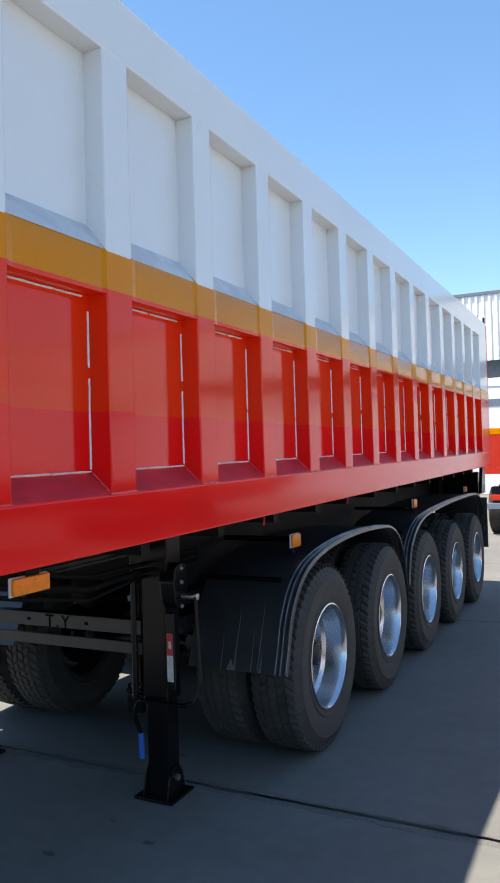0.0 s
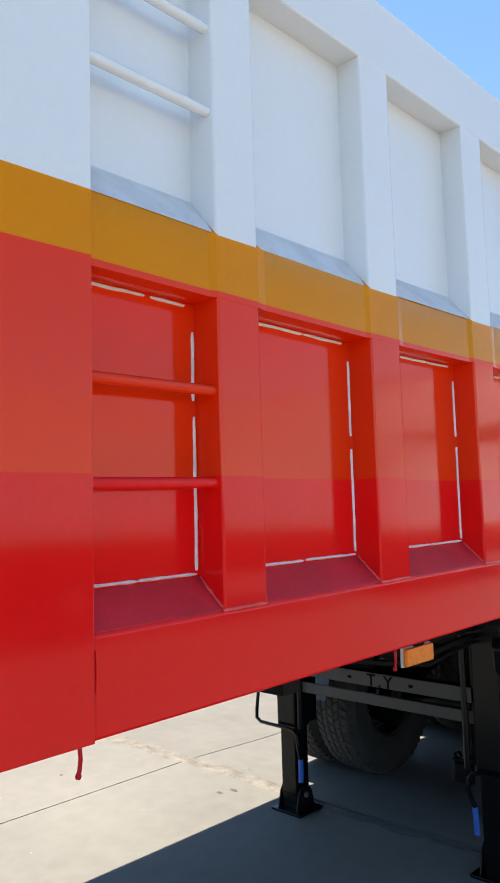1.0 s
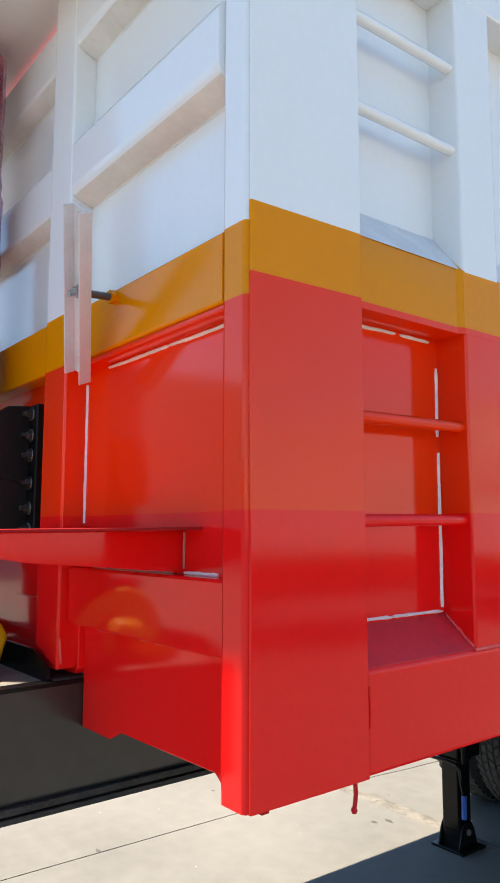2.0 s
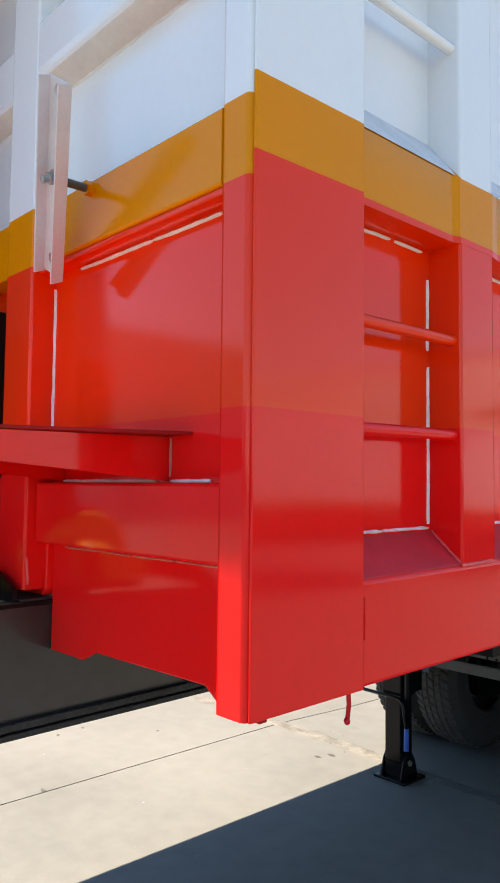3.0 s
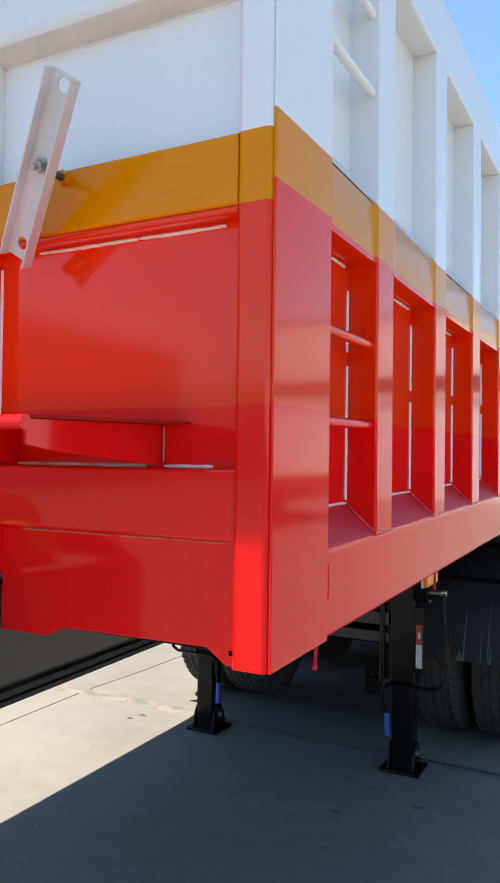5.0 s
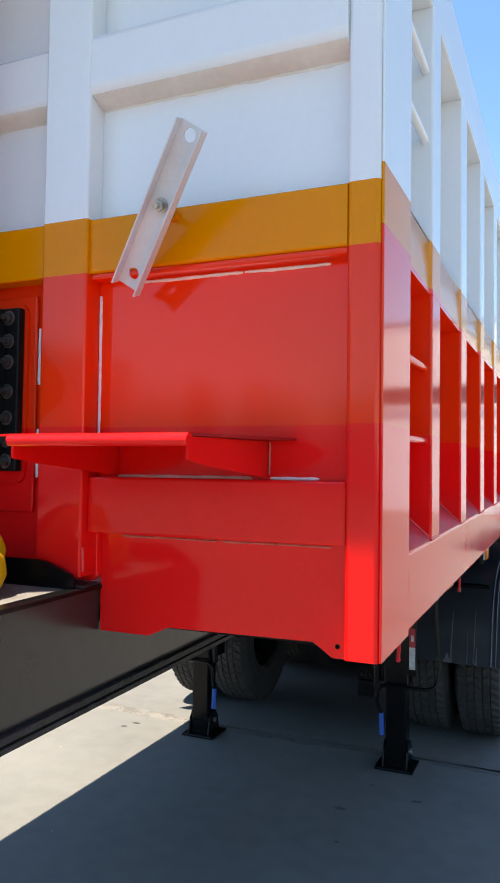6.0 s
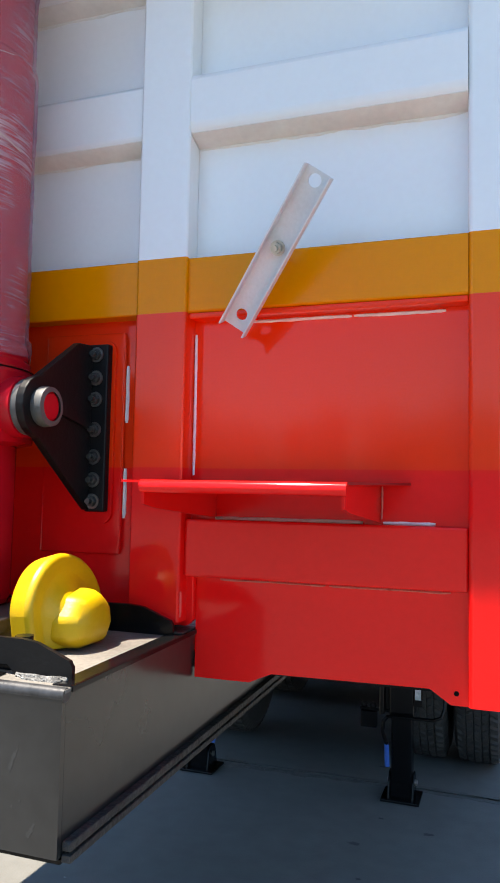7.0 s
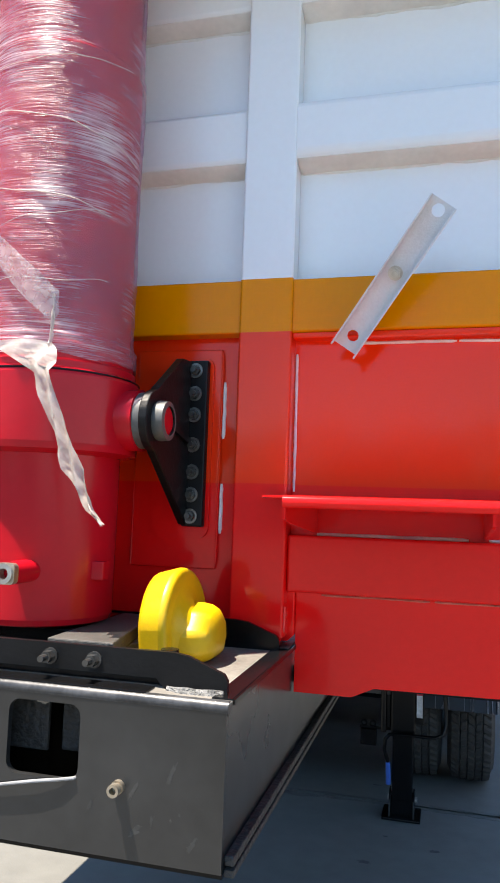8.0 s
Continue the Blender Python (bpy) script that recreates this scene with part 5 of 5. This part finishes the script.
def tyre_mesh():
    h = TYRE_W / 2
    prof = [(0.285, -h + 0.045), (0.30, -h + 0.012), (0.335, -h + 0.004), (0.342, -h + 0.000), (0.350, -h + 0.006), (0.42, -h - 0.005), (0.462, -h - 0.004), (0.470, -h + 0.003), (0.50, -h + 0.016), (0.525, -h + 0.03),
            (0.532, -h + 0.05), (0.534, -0.05), (0.534, 0.05), (0.532, h - 0.05), (0.525, h - 0.03), (0.50, h - 0.016), (0.470, h - 0.003), (0.462, h + 0.004), (0.42, h + 0.005), (0.350, h - 0.006),
            (0.342, h - 0.000), (0.335, h - 0.004), (0.30, h - 0.012), (0.285, h - 0.045)]
    # one skin turned about the axle; the tread's grooves are sunk into it
    side = prof[:10]
    cols = [(x, 0.536 + 0.010 * (1 - (x / h) ** 2), 1) for x in (-h + 0.022, -h + 0.048, -0.079, -0.072, -0.064, -0.032, -0.025, -0.018, 0.018, 0.025, 0.032, 0.064, 0.072, 0.079, h - 0.048, h - 0.022)]
    line = [(x, r, 0) for r, x in side] + cols + [(x, r, 0) for r, x in prof[-10:]]
    n, per = 58, 5
    bm = B()
    rings = []
    for k in range(n * per):
        ring = []
        for i, (x, r, tread) in enumerate(line):
            ang = 2 * math.pi * (k + (0.9 * math.sin(x * 60) if tread else 0)) / (n * per)
            if tread:
                rib = i - len(side)
                groove = rib in (3, 6, 9, 12)
                slot = (k + (2 if rib in (4, 5, 10, 11) else 0)) % per in ((0, 1) if rib in (0, 1, 14, 15) else (0,))
                edge = rib in (0, 15)
                r = r - (0.013 if groove else ((0.015 if rib in (0, 1, 14, 15) else 0.010) if slot else 0.0)) - (0.004 if edge else 0)
            elif 0.49 < r < 0.53:
                r = r - (0.010 if k % per in (0, 1) else 0.0)
            ring.append(bm.verts.new((x, r * math.cos(ang), r * math.sin(ang))))
        rings.append(ring)
    for k in range(n * per):
        P, Q = rings[k], rings[(k + 1) % (n * per)]
        for i in range(len(line) - 1):
            bm.faces.new((P[i], P[i + 1], Q[i + 1], Q[i]))
    bmesh.ops.recalc_face_normals(bm, faces=bm.faces[:])
    return mesh_of(bm, "tyre", RUBBER, 0.5)


def rim_mesh():
    h = TYRE_W / 2
    prof = [(0.304, h - 0.022), (0.308, h - 0.004), (0.300, h - 0.001), (0.291, h - 0.010), (0.284, h - 0.03), (0.279, h - 0.09), (0.270, h - 0.13), (0.245, h - 0.15),
            (0.235, h - 0.185), (0.205, h - 0.196), (0.17, h - 0.200), (0.118, h - 0.196), (0.112, h - 0.185), (0.112, h - 0.165)]
    bm = lathe(B(), prof, "x", (0, 0, 0), 64)
    for k in range(10):
        a = 2 * math.pi * (k + 0.5) / 10
        lathe(bm, [(0.017, h - 0.198), (0.017, h - 0.172), (0.009, h - 0.170), (0.009, h - 0.155), (0.0, h - 0.155)], "x", (0, 0.155 * math.cos(a), 0.155 * math.sin(a)), 6)
    return mesh_of(bm, "rim", RIM, 0.6)


def hub_mesh():
    h = TYRE_W / 2
    bm = lathe(B(), [(0.111, h - 0.2), (0.111, h - 0.14), (0.10, h - 0.125), (0.07, h - 0.12), (0.065, h - 0.09), (0.0, h - 0.088)], "x", (0, 0, 0), 28)
    return mesh_of(bm, "hub", BLACK, 0.6)


ME_TYRE, ME_RIM, ME_HUB = tyre_mesh(), rim_mesh(), hub_mesh()
AXLES = [4.0 + 1.335 * k for k in range(5)]
for side in (1, -1):
    for k, y in enumerate(AXLES):
        for inner in (0, 1):
            x = -0.19 - 0.345 * inner
            w_ = thing("wheel", "black truck tyre on a silver steel rim standing on concrete" if not inner else "inner black truck tyre of a twin pair", "wheel", "trailer wheels",
                       at=(x if side > 0 else -W - x, y, ground_z(y) + 0.546))
            flip = pose(0, 0, 0, 37 * k + 11 * inner, 0, 0 if side > 0 else 180)
            t_ = new("tyre", ME_TYRE)
            t_.parent = w_
            t_.matrix_local = flip
            for nm, me in ((("rim", ME_RIM), ("hub", ME_HUB)) if not inner else (("rim", ME_RIM),)):
                r_ = new(nm, me)
                r_.parent = w_
                r_.matrix_local = flip
for y in AXLES:
    ax = thing("axle", "black trailer axle with leaf spring packs", "axle", "trailer axles", at=(-W / 2, y, ground_z(y) + 0.546))
    for sx in (-1, 1):
        part("brake_drum", lathe(B(), [(0.07, sx * 0.55), (0.20, sx * 0.56), (0.21, sx * 0.58), (0.21, sx * 0.76), (0.12, sx * 0.78)], "x", (0, 0, 0), 32), BLACK, ax)
        part("brake_chamber", lathe(B(), [(0.0, -0.26), (0.07, -0.25), (0.085, -0.19), (0.085, -0.12), (0.05, -0.08), (0.0, -0.07)], "y", (sx * 0.42, 0, 0.06), 20), BLACK, ax)
    part("axle_tube", tube(B(), [(-1.0, 0, 0), (1.0, 0, 0)], 0.065, 14), BLACK, ax)
    for s in (-1, 1):
        xx = s * (W / 2 - 0.78)
        part("leaf_spring", prism(B(), [(-0.55, 0.20), (-0.2, 0.09), (0.2, 0.09), (0.55, 0.20), (0.55, 0.225), (0.2, 0.17), (-0.2, 0.17), (-0.55, 0.225)], "x", xx - 0.04, xx + 0.04), BLACK, ax)
        part("hanger", prism(B(), [(0.58, 0.15), (0.70, 0.15), (0.76, 0.42), (0.52, 0.42)], "x", xx - 0.05, xx + 0.05), BLACK, ax)


# ---------------------------------------------------------------- mudguards
def mudguard(prof, right, label):
    g = thing("mudguard", label, "mudguard", "mudguards")
    t = 0.012
    x0, x1 = (-0.62, -0.028) if right else (-W + 0.028, -W + 0.62)
    # smooth the line
    pts = []
    P = [prof[0], *prof, prof[-1]]
    for i in range(1, len(P) - 2):
        p0, p1, p2, p3 = (Vector(q) for q in P[i - 1:i + 3])
        for k in range(8):
            u = k / 8
            pts.append(0.5 * ((2 * p1) + (p2 - p0) * u + (2 * p0 - 5 * p1 + 4 * p2 - p3) * u * u + (3 * p1 - p0 - 3 * p2 + p3) * u ** 3))
    pts.append(Vector(prof[-1]))
    nrm = []
    for i in range(len(pts)):
        d = (pts[min(i + 1, len(pts) - 1)] - pts[max(i - 1, 0)]).normalized()
        nrm.append(Vector((-d.y, d.x)))
    bm = B()
    # cross-section across the guard with three raised ridges along the outer edge
    cols = [0.0, 0.004, 0.012, 0.018, 0.030, 0.036, 0.044, 0.050, 0.062, 0.068, 0.078, 0.3, 0.592]
    lift = [-0.008, 0.010, 0.010, 0.0, 0.0, 0.010, 0.010, 0.0, 0.0, 0.010, 0.0, 0.0, 0.0]
    grid = []
    for p, n in zip(pts, nrm):
        grid.append([bm.verts.new(((x1 - c) if right else (x0 + c), p.x + n.x * l, p.y + n.y * l)) for c, l in zip(cols, lift)])
    for A, C in zip(grid, grid[1:]):
        for i in range(len(cols) - 1):
            bm.faces.new((A[i], A[i + 1], C[i + 1], C[i]))
    bmesh.ops.recalc_face_normals(bm, faces=bm.faces[:])
    bmesh.ops.solidify(bm, geom=bm.faces[:], thickness=0.006)
    part("guard_shell", bm, PLASTIC, g, smooth=0.35)
    # pale strips on the ridge tops: the highlight put in as colour
    for c in (0.008, 0.040, 0.0675):
        bm = B()
        rows = []
        for p, n in zip(pts, nrm):
            xx = (x1 - c) if right else (x0 + c)
            rows.append([bm.verts.new((xx + d, p.x + n.x * e, p.y + n.y * e)) for d, e in ((-0.0028, 0.0095), (-0.0015, 0.0118), (0.0015, 0.0118), (0.0028, 0.0095))])
        for A, C in zip(rows, rows[1:]):
            for i in range(3):
                bm.faces.new((A[i], A[i + 1], C[i + 1], C[i]))
        bmesh.ops.recalc_face_normals(bm, faces=bm.faces[:])
        part("ridge_glint", bm, RIDGE, g, "pale highlight line painted along the ridge")
    return g


G1 = [(3.315, 0.575), (3.36, 0.70), (3.42, 0.86), (3.56, 1.02), (3.78, 1.115), (4.15, 1.17), (4.6, 1.188), (5.05, 1.178), (5.38, 1.150), (5.60, 1.06), (5.74, 0.90), (5.80, 0.72), (5.815, 0.62)]
G2 = [(5.90, 0.62), (5.93, 0.76), (6.02, 0.93), (6.25, 1.07), (6.6, 1.145), (7.2, 1.18), (8.0, 1.20), (8.8, 1.205), (9.3, 1.195), (9.62, 1.13), (9.80, 0.98), (9.87, 0.80), (9.885, 0.68)]
for right in (True, False):
    for P in (G1, G2):
        g = mudguard(P, right, "ribbed black plastic mudguard over twin trailer wheels")
        y0, z0 = P[0]
        sx = 1 if right else -1
        bx_ = 0.0 if right else -W
        for k, (xo, za, zb, wd) in enumerate(((-0.10, 0.0, 0.27, 0.004), (-0.185, 0.0, 0.10, 0.010), (-0.20, 0.01, 0.33, 0.005), (-0.24, 0.0, 0.2, 0.004), (-0.335, 0.0, 0.30, 0.006), (-0.36, 0.0, 0.05, 0.03), (-0.42, 0.0, 0.17, 0.004))):
            bm = B()
            rows = []
            for q in range(13):
                u = q / 12
                z = za + (zb - za) * u
                wq = 1.35 * wd * (1.25 - 0.95 * u) * (0.75 + 0.6 * abs(noise.noise(Vector((xo * 40, z * 30, 2.0)))))
                xc = bx_ + sx * xo + 0.006 * noise.noise(Vector((xo * 9, z * 5, 7.0)))
                yq = y0 - 0.0068 + z * 0.36 - 0.010 * max(0.0, 0.06 - z)
                rows.append([bm.verts.new((xc - wq / 2, yq, z0 + 0.004 + z)), bm.verts.new((xc, yq - 0.0007, z0 + 0.004 + z)), bm.verts.new((xc + wq / 2, yq, z0 + 0.004 + z))])
            for P_, Q_ in zip(rows, rows[1:]):
                for q in range(2):
                    bm.faces.new((P_[q], P_[q + 1], Q_[q + 1], Q_[q]))
            bmesh.ops.solidify(bm, geom=bm.faces[:], thickness=0.0015)
            part("scuff_mark", bm, SCUFF, g, "pale scuff streak")
        a, b = sorted((bx_ + sx * -0.63, bx_ + sx * -0.12))
        part("stay_rod", tube(B(), [(a, y0 + 0.16, 1.04), (b, y0 + 0.16, 1.04)], 0.014, 10), BLACK, g)
        a, b = sorted((bx_ + sx * -0.68, bx_ + sx * -0.19))
        part("stay_rod", tube(B(), [(a, y0 + 0.58, 1.215), (b, y0 + 0.58, 1.215)], 0.016, 10), BLACK, g)
lamp1 = side_lamp(-0.185, 3.83, 1.215, 0.12, 0.075, "amber side marker lamp on a stay above the mudguard")
lamp2 = side_lamp(-0.185, 6.74, 1.245, 0.12, 0.075, "amber side marker lamp on a stay above the mudguard")
lamp3 = side_lamp(-0.185, 9.4, 1.25, 0.12, 0.06, "amber side marker lamp on a stay above the mudguard")
for lp in (lamp1, lamp2, lamp3):
    part("lamp_stalk", bx(B(), -0.03, -0.0055, -0.02, 0.02, -0.075, 0.03, 0.003), BLACK, lp)

bpart("paint_drip", tube(B(), [(0.002, 0.289, 1.535), (0.003, 0.290, 1.50), (0.003, 0.289, 1.46)], 0.0028, 8), RED, box, "run of red paint")

# ---------------------------------------------------------------- distance
def far_trailer(at, length, low=1.40, red_top=2.30, stripe=0.14):
    """Another parked tipper trailer of the same make, square to this one."""
    t = thing("parked_tipper_trailer", "parked red and white tipper trailer standing in sunlight", "trailer", "parked trailers", at=at)
    white = red_top + stripe
    part("lower_wall", bx(B(), -1.22, 1.22, 0, length, low + 0.15, red_top, 0.01), FARRED, t, "bright red lower wall")
    part("stripe", bx(B(), -1.255, 1.255, -0.005, length, red_top + 0.002, white, 0.005), YEL, t, "yellow stripe")
    part("upper_wall", bx(B(), -1.22, 1.22, 0, length, white + 0.002, 3.40, 0.01), VAN, t, "white upper wall")
    part("top_rail", bx(B(), -1.255, 1.255, -0.01, length, 3.402, 3.60, 0.01), VAN, t, "white top rail")
    part("upper_band", bx(B(), -1.258, 1.258, -0.008, 0.1, 2.95, 3.12, 0.005), ROOF, t)
    part("bottom_rail", bx(B(), -1.255, 1.255, 0.0, length, low, low + 0.149, 0.008), FARRED, t)
    y = 0.5
    while y < length - 0.4:
        for x in (-1.24, 1.24):
            part("red_post", bx(B(), x - 0.018, x + 0.018, y, y + 0.16, low + 0.151, red_top), FARRED, t)
            part("white_post", bx(B(), x - 0.018, x + 0.018, y, y + 0.16, white + 0.002, 3.40), VAN, t)
        y += 0.62
    part("chassis_beam", bx(B(), -0.55, 0.55, 0.06, length, 0.66, low - 0.01, 0.01), BLACK, t)
    part("bumper", bx(B(), -1.2, 1.2, -0.05, 0.05, 0.60, 0.74, 0.01), ROOF, t)
    for x in (-1.04, -0.70, 0.70, 1.04):
        for y in (0.70, 2.03, 3.36):
            w = new("tyre", ME_TYRE)
            w.parent = t
            w.matrix_local = pose(x, y, 0.546)
    for x in (-0.95, 0.95):
        part("tail_lamp", bx(B(), x - 0.14, x + 0.14, -0.06, 0.0, 0.8, 0.93, 0.01), FARRED, t)
    return t


far_trailer((0.05, 17.5, -0.18), 8.0)
# two unseen trailers, added for the side paint to reflect
far_trailer((9.5, 2.5, 0.0), 9.5, 0.95, 1.40, 0.08)
far_trailer((9.5, 14.0, -0.18), 9.5, 0.95, 1.40, 0.08)


def clad_building():
    b = thing("factory_building", "white corrugated steel factory hall with dark window band", "building", at=(0, 36.0, 0))
    bm = B()
    pitch, x = 0.30, -34.0
    pts = []
    while x < 88:
        pts += [(x, 0.0), (x + 0.16, 0.0), (x + 0.18, -0.05), (x + 0.28, -0.05)]
        x += pitch
    lo = [bm.verts.new((px, py, 6.05)) for px, py in pts]
    hi = [bm.verts.new((px, py, 9.15)) for px, py in pts]
    for i in range(len(pts) - 1):
        bm.faces.new((lo[i], lo[i + 1], hi[i + 1], hi[i]))
    part("cladding", bm, CLAD, b, smooth=0.3)
    part("roof_trim", bx(B(), -34.2, 88.2, -0.07, 0.3, 9.15, 9.33, 0.02), ROOF, b)
    part("window_band", bx(B(), -34, 88, 0.05, 0.2, 5.1, 6.04), CLAD_DK, b, "dark glass window band")
    part("sill_beam", bx(B(), -34, 88, -0.1, 0.2, 4.9, 5.1, 0.02), CLAD, b)
    part("lower_wall", bx(B(), -34, 88, 0.0, 0.3, -0.2, 4.9), CLAD, b)
    part("roof", bx(B(), -34, 88, 0.3, 30, 9.1, 9.3), ROOF, b)
    part("back_wall", bx(B(), -34, 88, 29.7, 30, -0.2, 9.1), CLAD, b)
    return b


clad_building()


def yard_wall(name, x0, x1, y0, y1, h, label):
    root = thing(name, label, "wall", kind="structure")
    part("wall_body", bx(B(), x0, x1, y0, y1, -0.25, h), WALL, root)
    part("wall_cap", bx(B(), x0 - 0.05, x1 + 0.05, y0 - 0.05, y1 + 0.05, h, h + 0.12), ROOF, root)


# unseen walls, added to close the yard and bound what the paint mirrors
yard_wall("wall_east", 89.5, 90, -46, 160, 2.8, "unseen long plain grey wall closing the yard")
yard_wall("wall_south", -42, 90, -46.5, -46.05, 3.6, "unseen long plain grey wall closing the yard")
yard_wall("wall_west", -30.4, -30, -46, 35.5, 9.5, "unseen plain grey wall west of the yard")


# added behind the view as something for the front paint to reflect
def tree_line():
    """A row of unseen trees beyond the south wall: trunks, forks and crowns of many small leaf clumps."""
    rng = random.Random(5)
    bm = B()
    x = -34.0
    while x < 16:
        h, r, y = rng.uniform(7.5, 10.5), rng.uniform(1.8, 2.9), -57 + rng.uniform(-2, 2)
        tube(bm, [(x, y, 0), (x + 0.1, y, h * 0.3), (x, y + 0.1, h * 0.6)], 0.16, 7)
        for k in range(4):
            a = rng.uniform(0, 6.28)
            tube(bm, [(x, y, h * 0.35), (x + r * 0.6 * math.cos(a), y + r * 0.6 * math.sin(a), h * 0.65)], 0.06, 5)
        for k in range(420):
            d = Vector((rng.gauss(0, 1), rng.gauss(0, 1), rng.gauss(0, 1))).normalized() * rng.uniform(0.45, 1.0)
            c = Vector((x + d.x * r, y + d.y * r, h * 0.62 + d.z * h * 0.38))
            u = Vector((rng.gauss(0, 1), rng.gauss(0, 1), rng.gauss(0, 1))).normalized()
            v = u.orthogonal().normalized()
            q = rng.uniform(0.18, 0.42)
            bm.faces.new([bm.verts.new(c + u * q), bm.verts.new(c + v * q * 0.6), bm.verts.new(c - u * q), bm.verts.new(c - v * q * 0.6)])
        x += rng.uniform(2.6, 4.4)
    return tagged(part("tree_line", bm, LEAF), "unseen dark green row of leafy trees beyond the yard wall", "trees", kind="stuff")


tree_line()

# crumbled, patched and stained spots along the joint and on the slabs
def blotch(name, x, y, lx, ly, seed, material, label, h=0.003):
    bm = B()
    n = 26
    ring = []
    for k in range(n):
        a = 2 * math.pi * k / n
        q = 1 + 0.75 * noise.noise(Vector((2.2 * math.cos(a), 2.2 * math.sin(a), seed * 3.7)))
        px, py = x + lx * q * math.cos(a), y + ly * q * math.sin(a)
        ring.append(bm.verts.new((px, py, ground_z(py) + h)))
    c = bm.verts.new((x, y, ground_z(y) + h + 0.002))
    for k in range(n):
        bm.faces.new((c, ring[k], ring[(k + 1) % n]))
    return part(name, bm, material, ground, label)


rng = random.Random(11)


def joint_edge(side, xa, xb, material, label):
    """Crumbled and patched strip along one side of the long joint: uneven width, broken outer edge."""
    bm = B()
    n, m = int((xb - xa) * 40), 6
    rows = []
    for i in range(n + 1):
        x = xa + (xb - xa) * i / n
        w = 0.030 + 0.06 * max(0.0, noise.noise(Vector((x * 0.9, side * 4, 1.0))) + 0.25) + 0.03 * noise.noise(Vector((x * 6, side * 4, 2.0)))
        sunny = min(1.0, max(0.0, (-1.5 - x) / 0.6))      # repaired stretch, filled flush
        w *= 1 + 0.7 * sunny
        w = max(0.012, w + 0.012 * noise.noise(Vector((x * 28, side, 5.0))))
        inner = 0.012 + 0.010 * abs(noise.noise(Vector((x * 9, side * 2, 8.0)))) + 0.012 * max(0, noise.noise(Vector((x * 2.3, side, 9.0))))
        inner = inner * (1 - 0.97 * sunny)
        row = []
        for k in range(m + 1):
            u = k / m
            y = 3.19 + side * (inner + w * u)
            z = ground_z(y) + (0.0035 + 0.003 * noise.noise(Vector((x * 16, y * 16, 3.0)))) * (1 - u ** 3) - (0.004 if k == m else 0.0)
            row.append(bm.verts.new((x, y, z)))
        rows.append(row)
    for P, Q in zip(rows, rows[1:]):
        for k in range(m):
            bm.faces.new((P[k], P[k + 1], Q[k + 1], Q[k]))
    bmesh.ops.recalc_face_normals(bm, faces=bm.faces[:])
    return part("joint_patch", bm, material, ground, label)


for side in (1, -1):
    joint_edge(side, -8.0, -1.62, PATCH, "crumbled pale joint filling")
    # shaded stretch: a darker colour stands in for the groove's shade
    joint_edge(side, -1.615, 2.6, JOINT_SHADE, "dark joint edge with groove shade in its colour")
for k in range(12):
    blotch("stain", rng.uniform(-5.5, -2.4), rng.uniform(0.2, 3.0), rng.uniform(0.008, 0.028), rng.uniform(0.006, 0.018), 60 + k, STAIN, "small dark oil spot", 0.0025)
for k in range(10):
    blotch("stain", rng.uniform(-1.0, 1.8), rng.uniform(1.0, 5.0), rng.uniform(0.01, 0.03), rng.uniform(0.008, 0.02), 90 + k, STAIN, "small dark oil spot", 0.0025)

# pale flecks of old paint and loose grit
for k in range(26):
    x, y = rng.uniform(-4.6, -1.9), rng.uniform(-0.6, 2.6)
    blotch("paint_fleck", x, y, rng.uniform(0.003, 0.007), rng.uniform(0.002, 0.004), 120 + k, FLECK, "small white paint fleck", 0.002)
bm = B()
for k in range(90):
    x, y, r = rng.uniform(-4.6, -1.5), 3.19 + rng.gauss(0, 0.07), rng.uniform(0.002, 0.006)
    z = ground_z(y) + 0.4 * r + 0.004
    vs = [bm.verts.new((x + r * a * rng.uniform(0.7, 1.3), y + r * b * rng.uniform(0.7, 1.3), z + r * c * rng.uniform(0.5, 0.9))) for a, b, c in ((1, 0, 0), (0, 1, 0), (-1, 0, 0), (0, -1, 0), (0, 0, 1), (0, 0, -1))]
    for a, b in ((0, 1), (1, 2), (2, 3), (3, 0)):
        bm.faces.new((vs[a], vs[b], vs[4]))
        bm.faces.new((vs[b], vs[a], vs[5]))
tagged(part("grit", bm, PATCH, ground, smooth=0.2), kind="stuff")

for x0, x1 in zip(JX, JX[1:]):
    for y0, y1 in zip(JY, JY[1:]):
        slab(x0, x1, y0, y1)
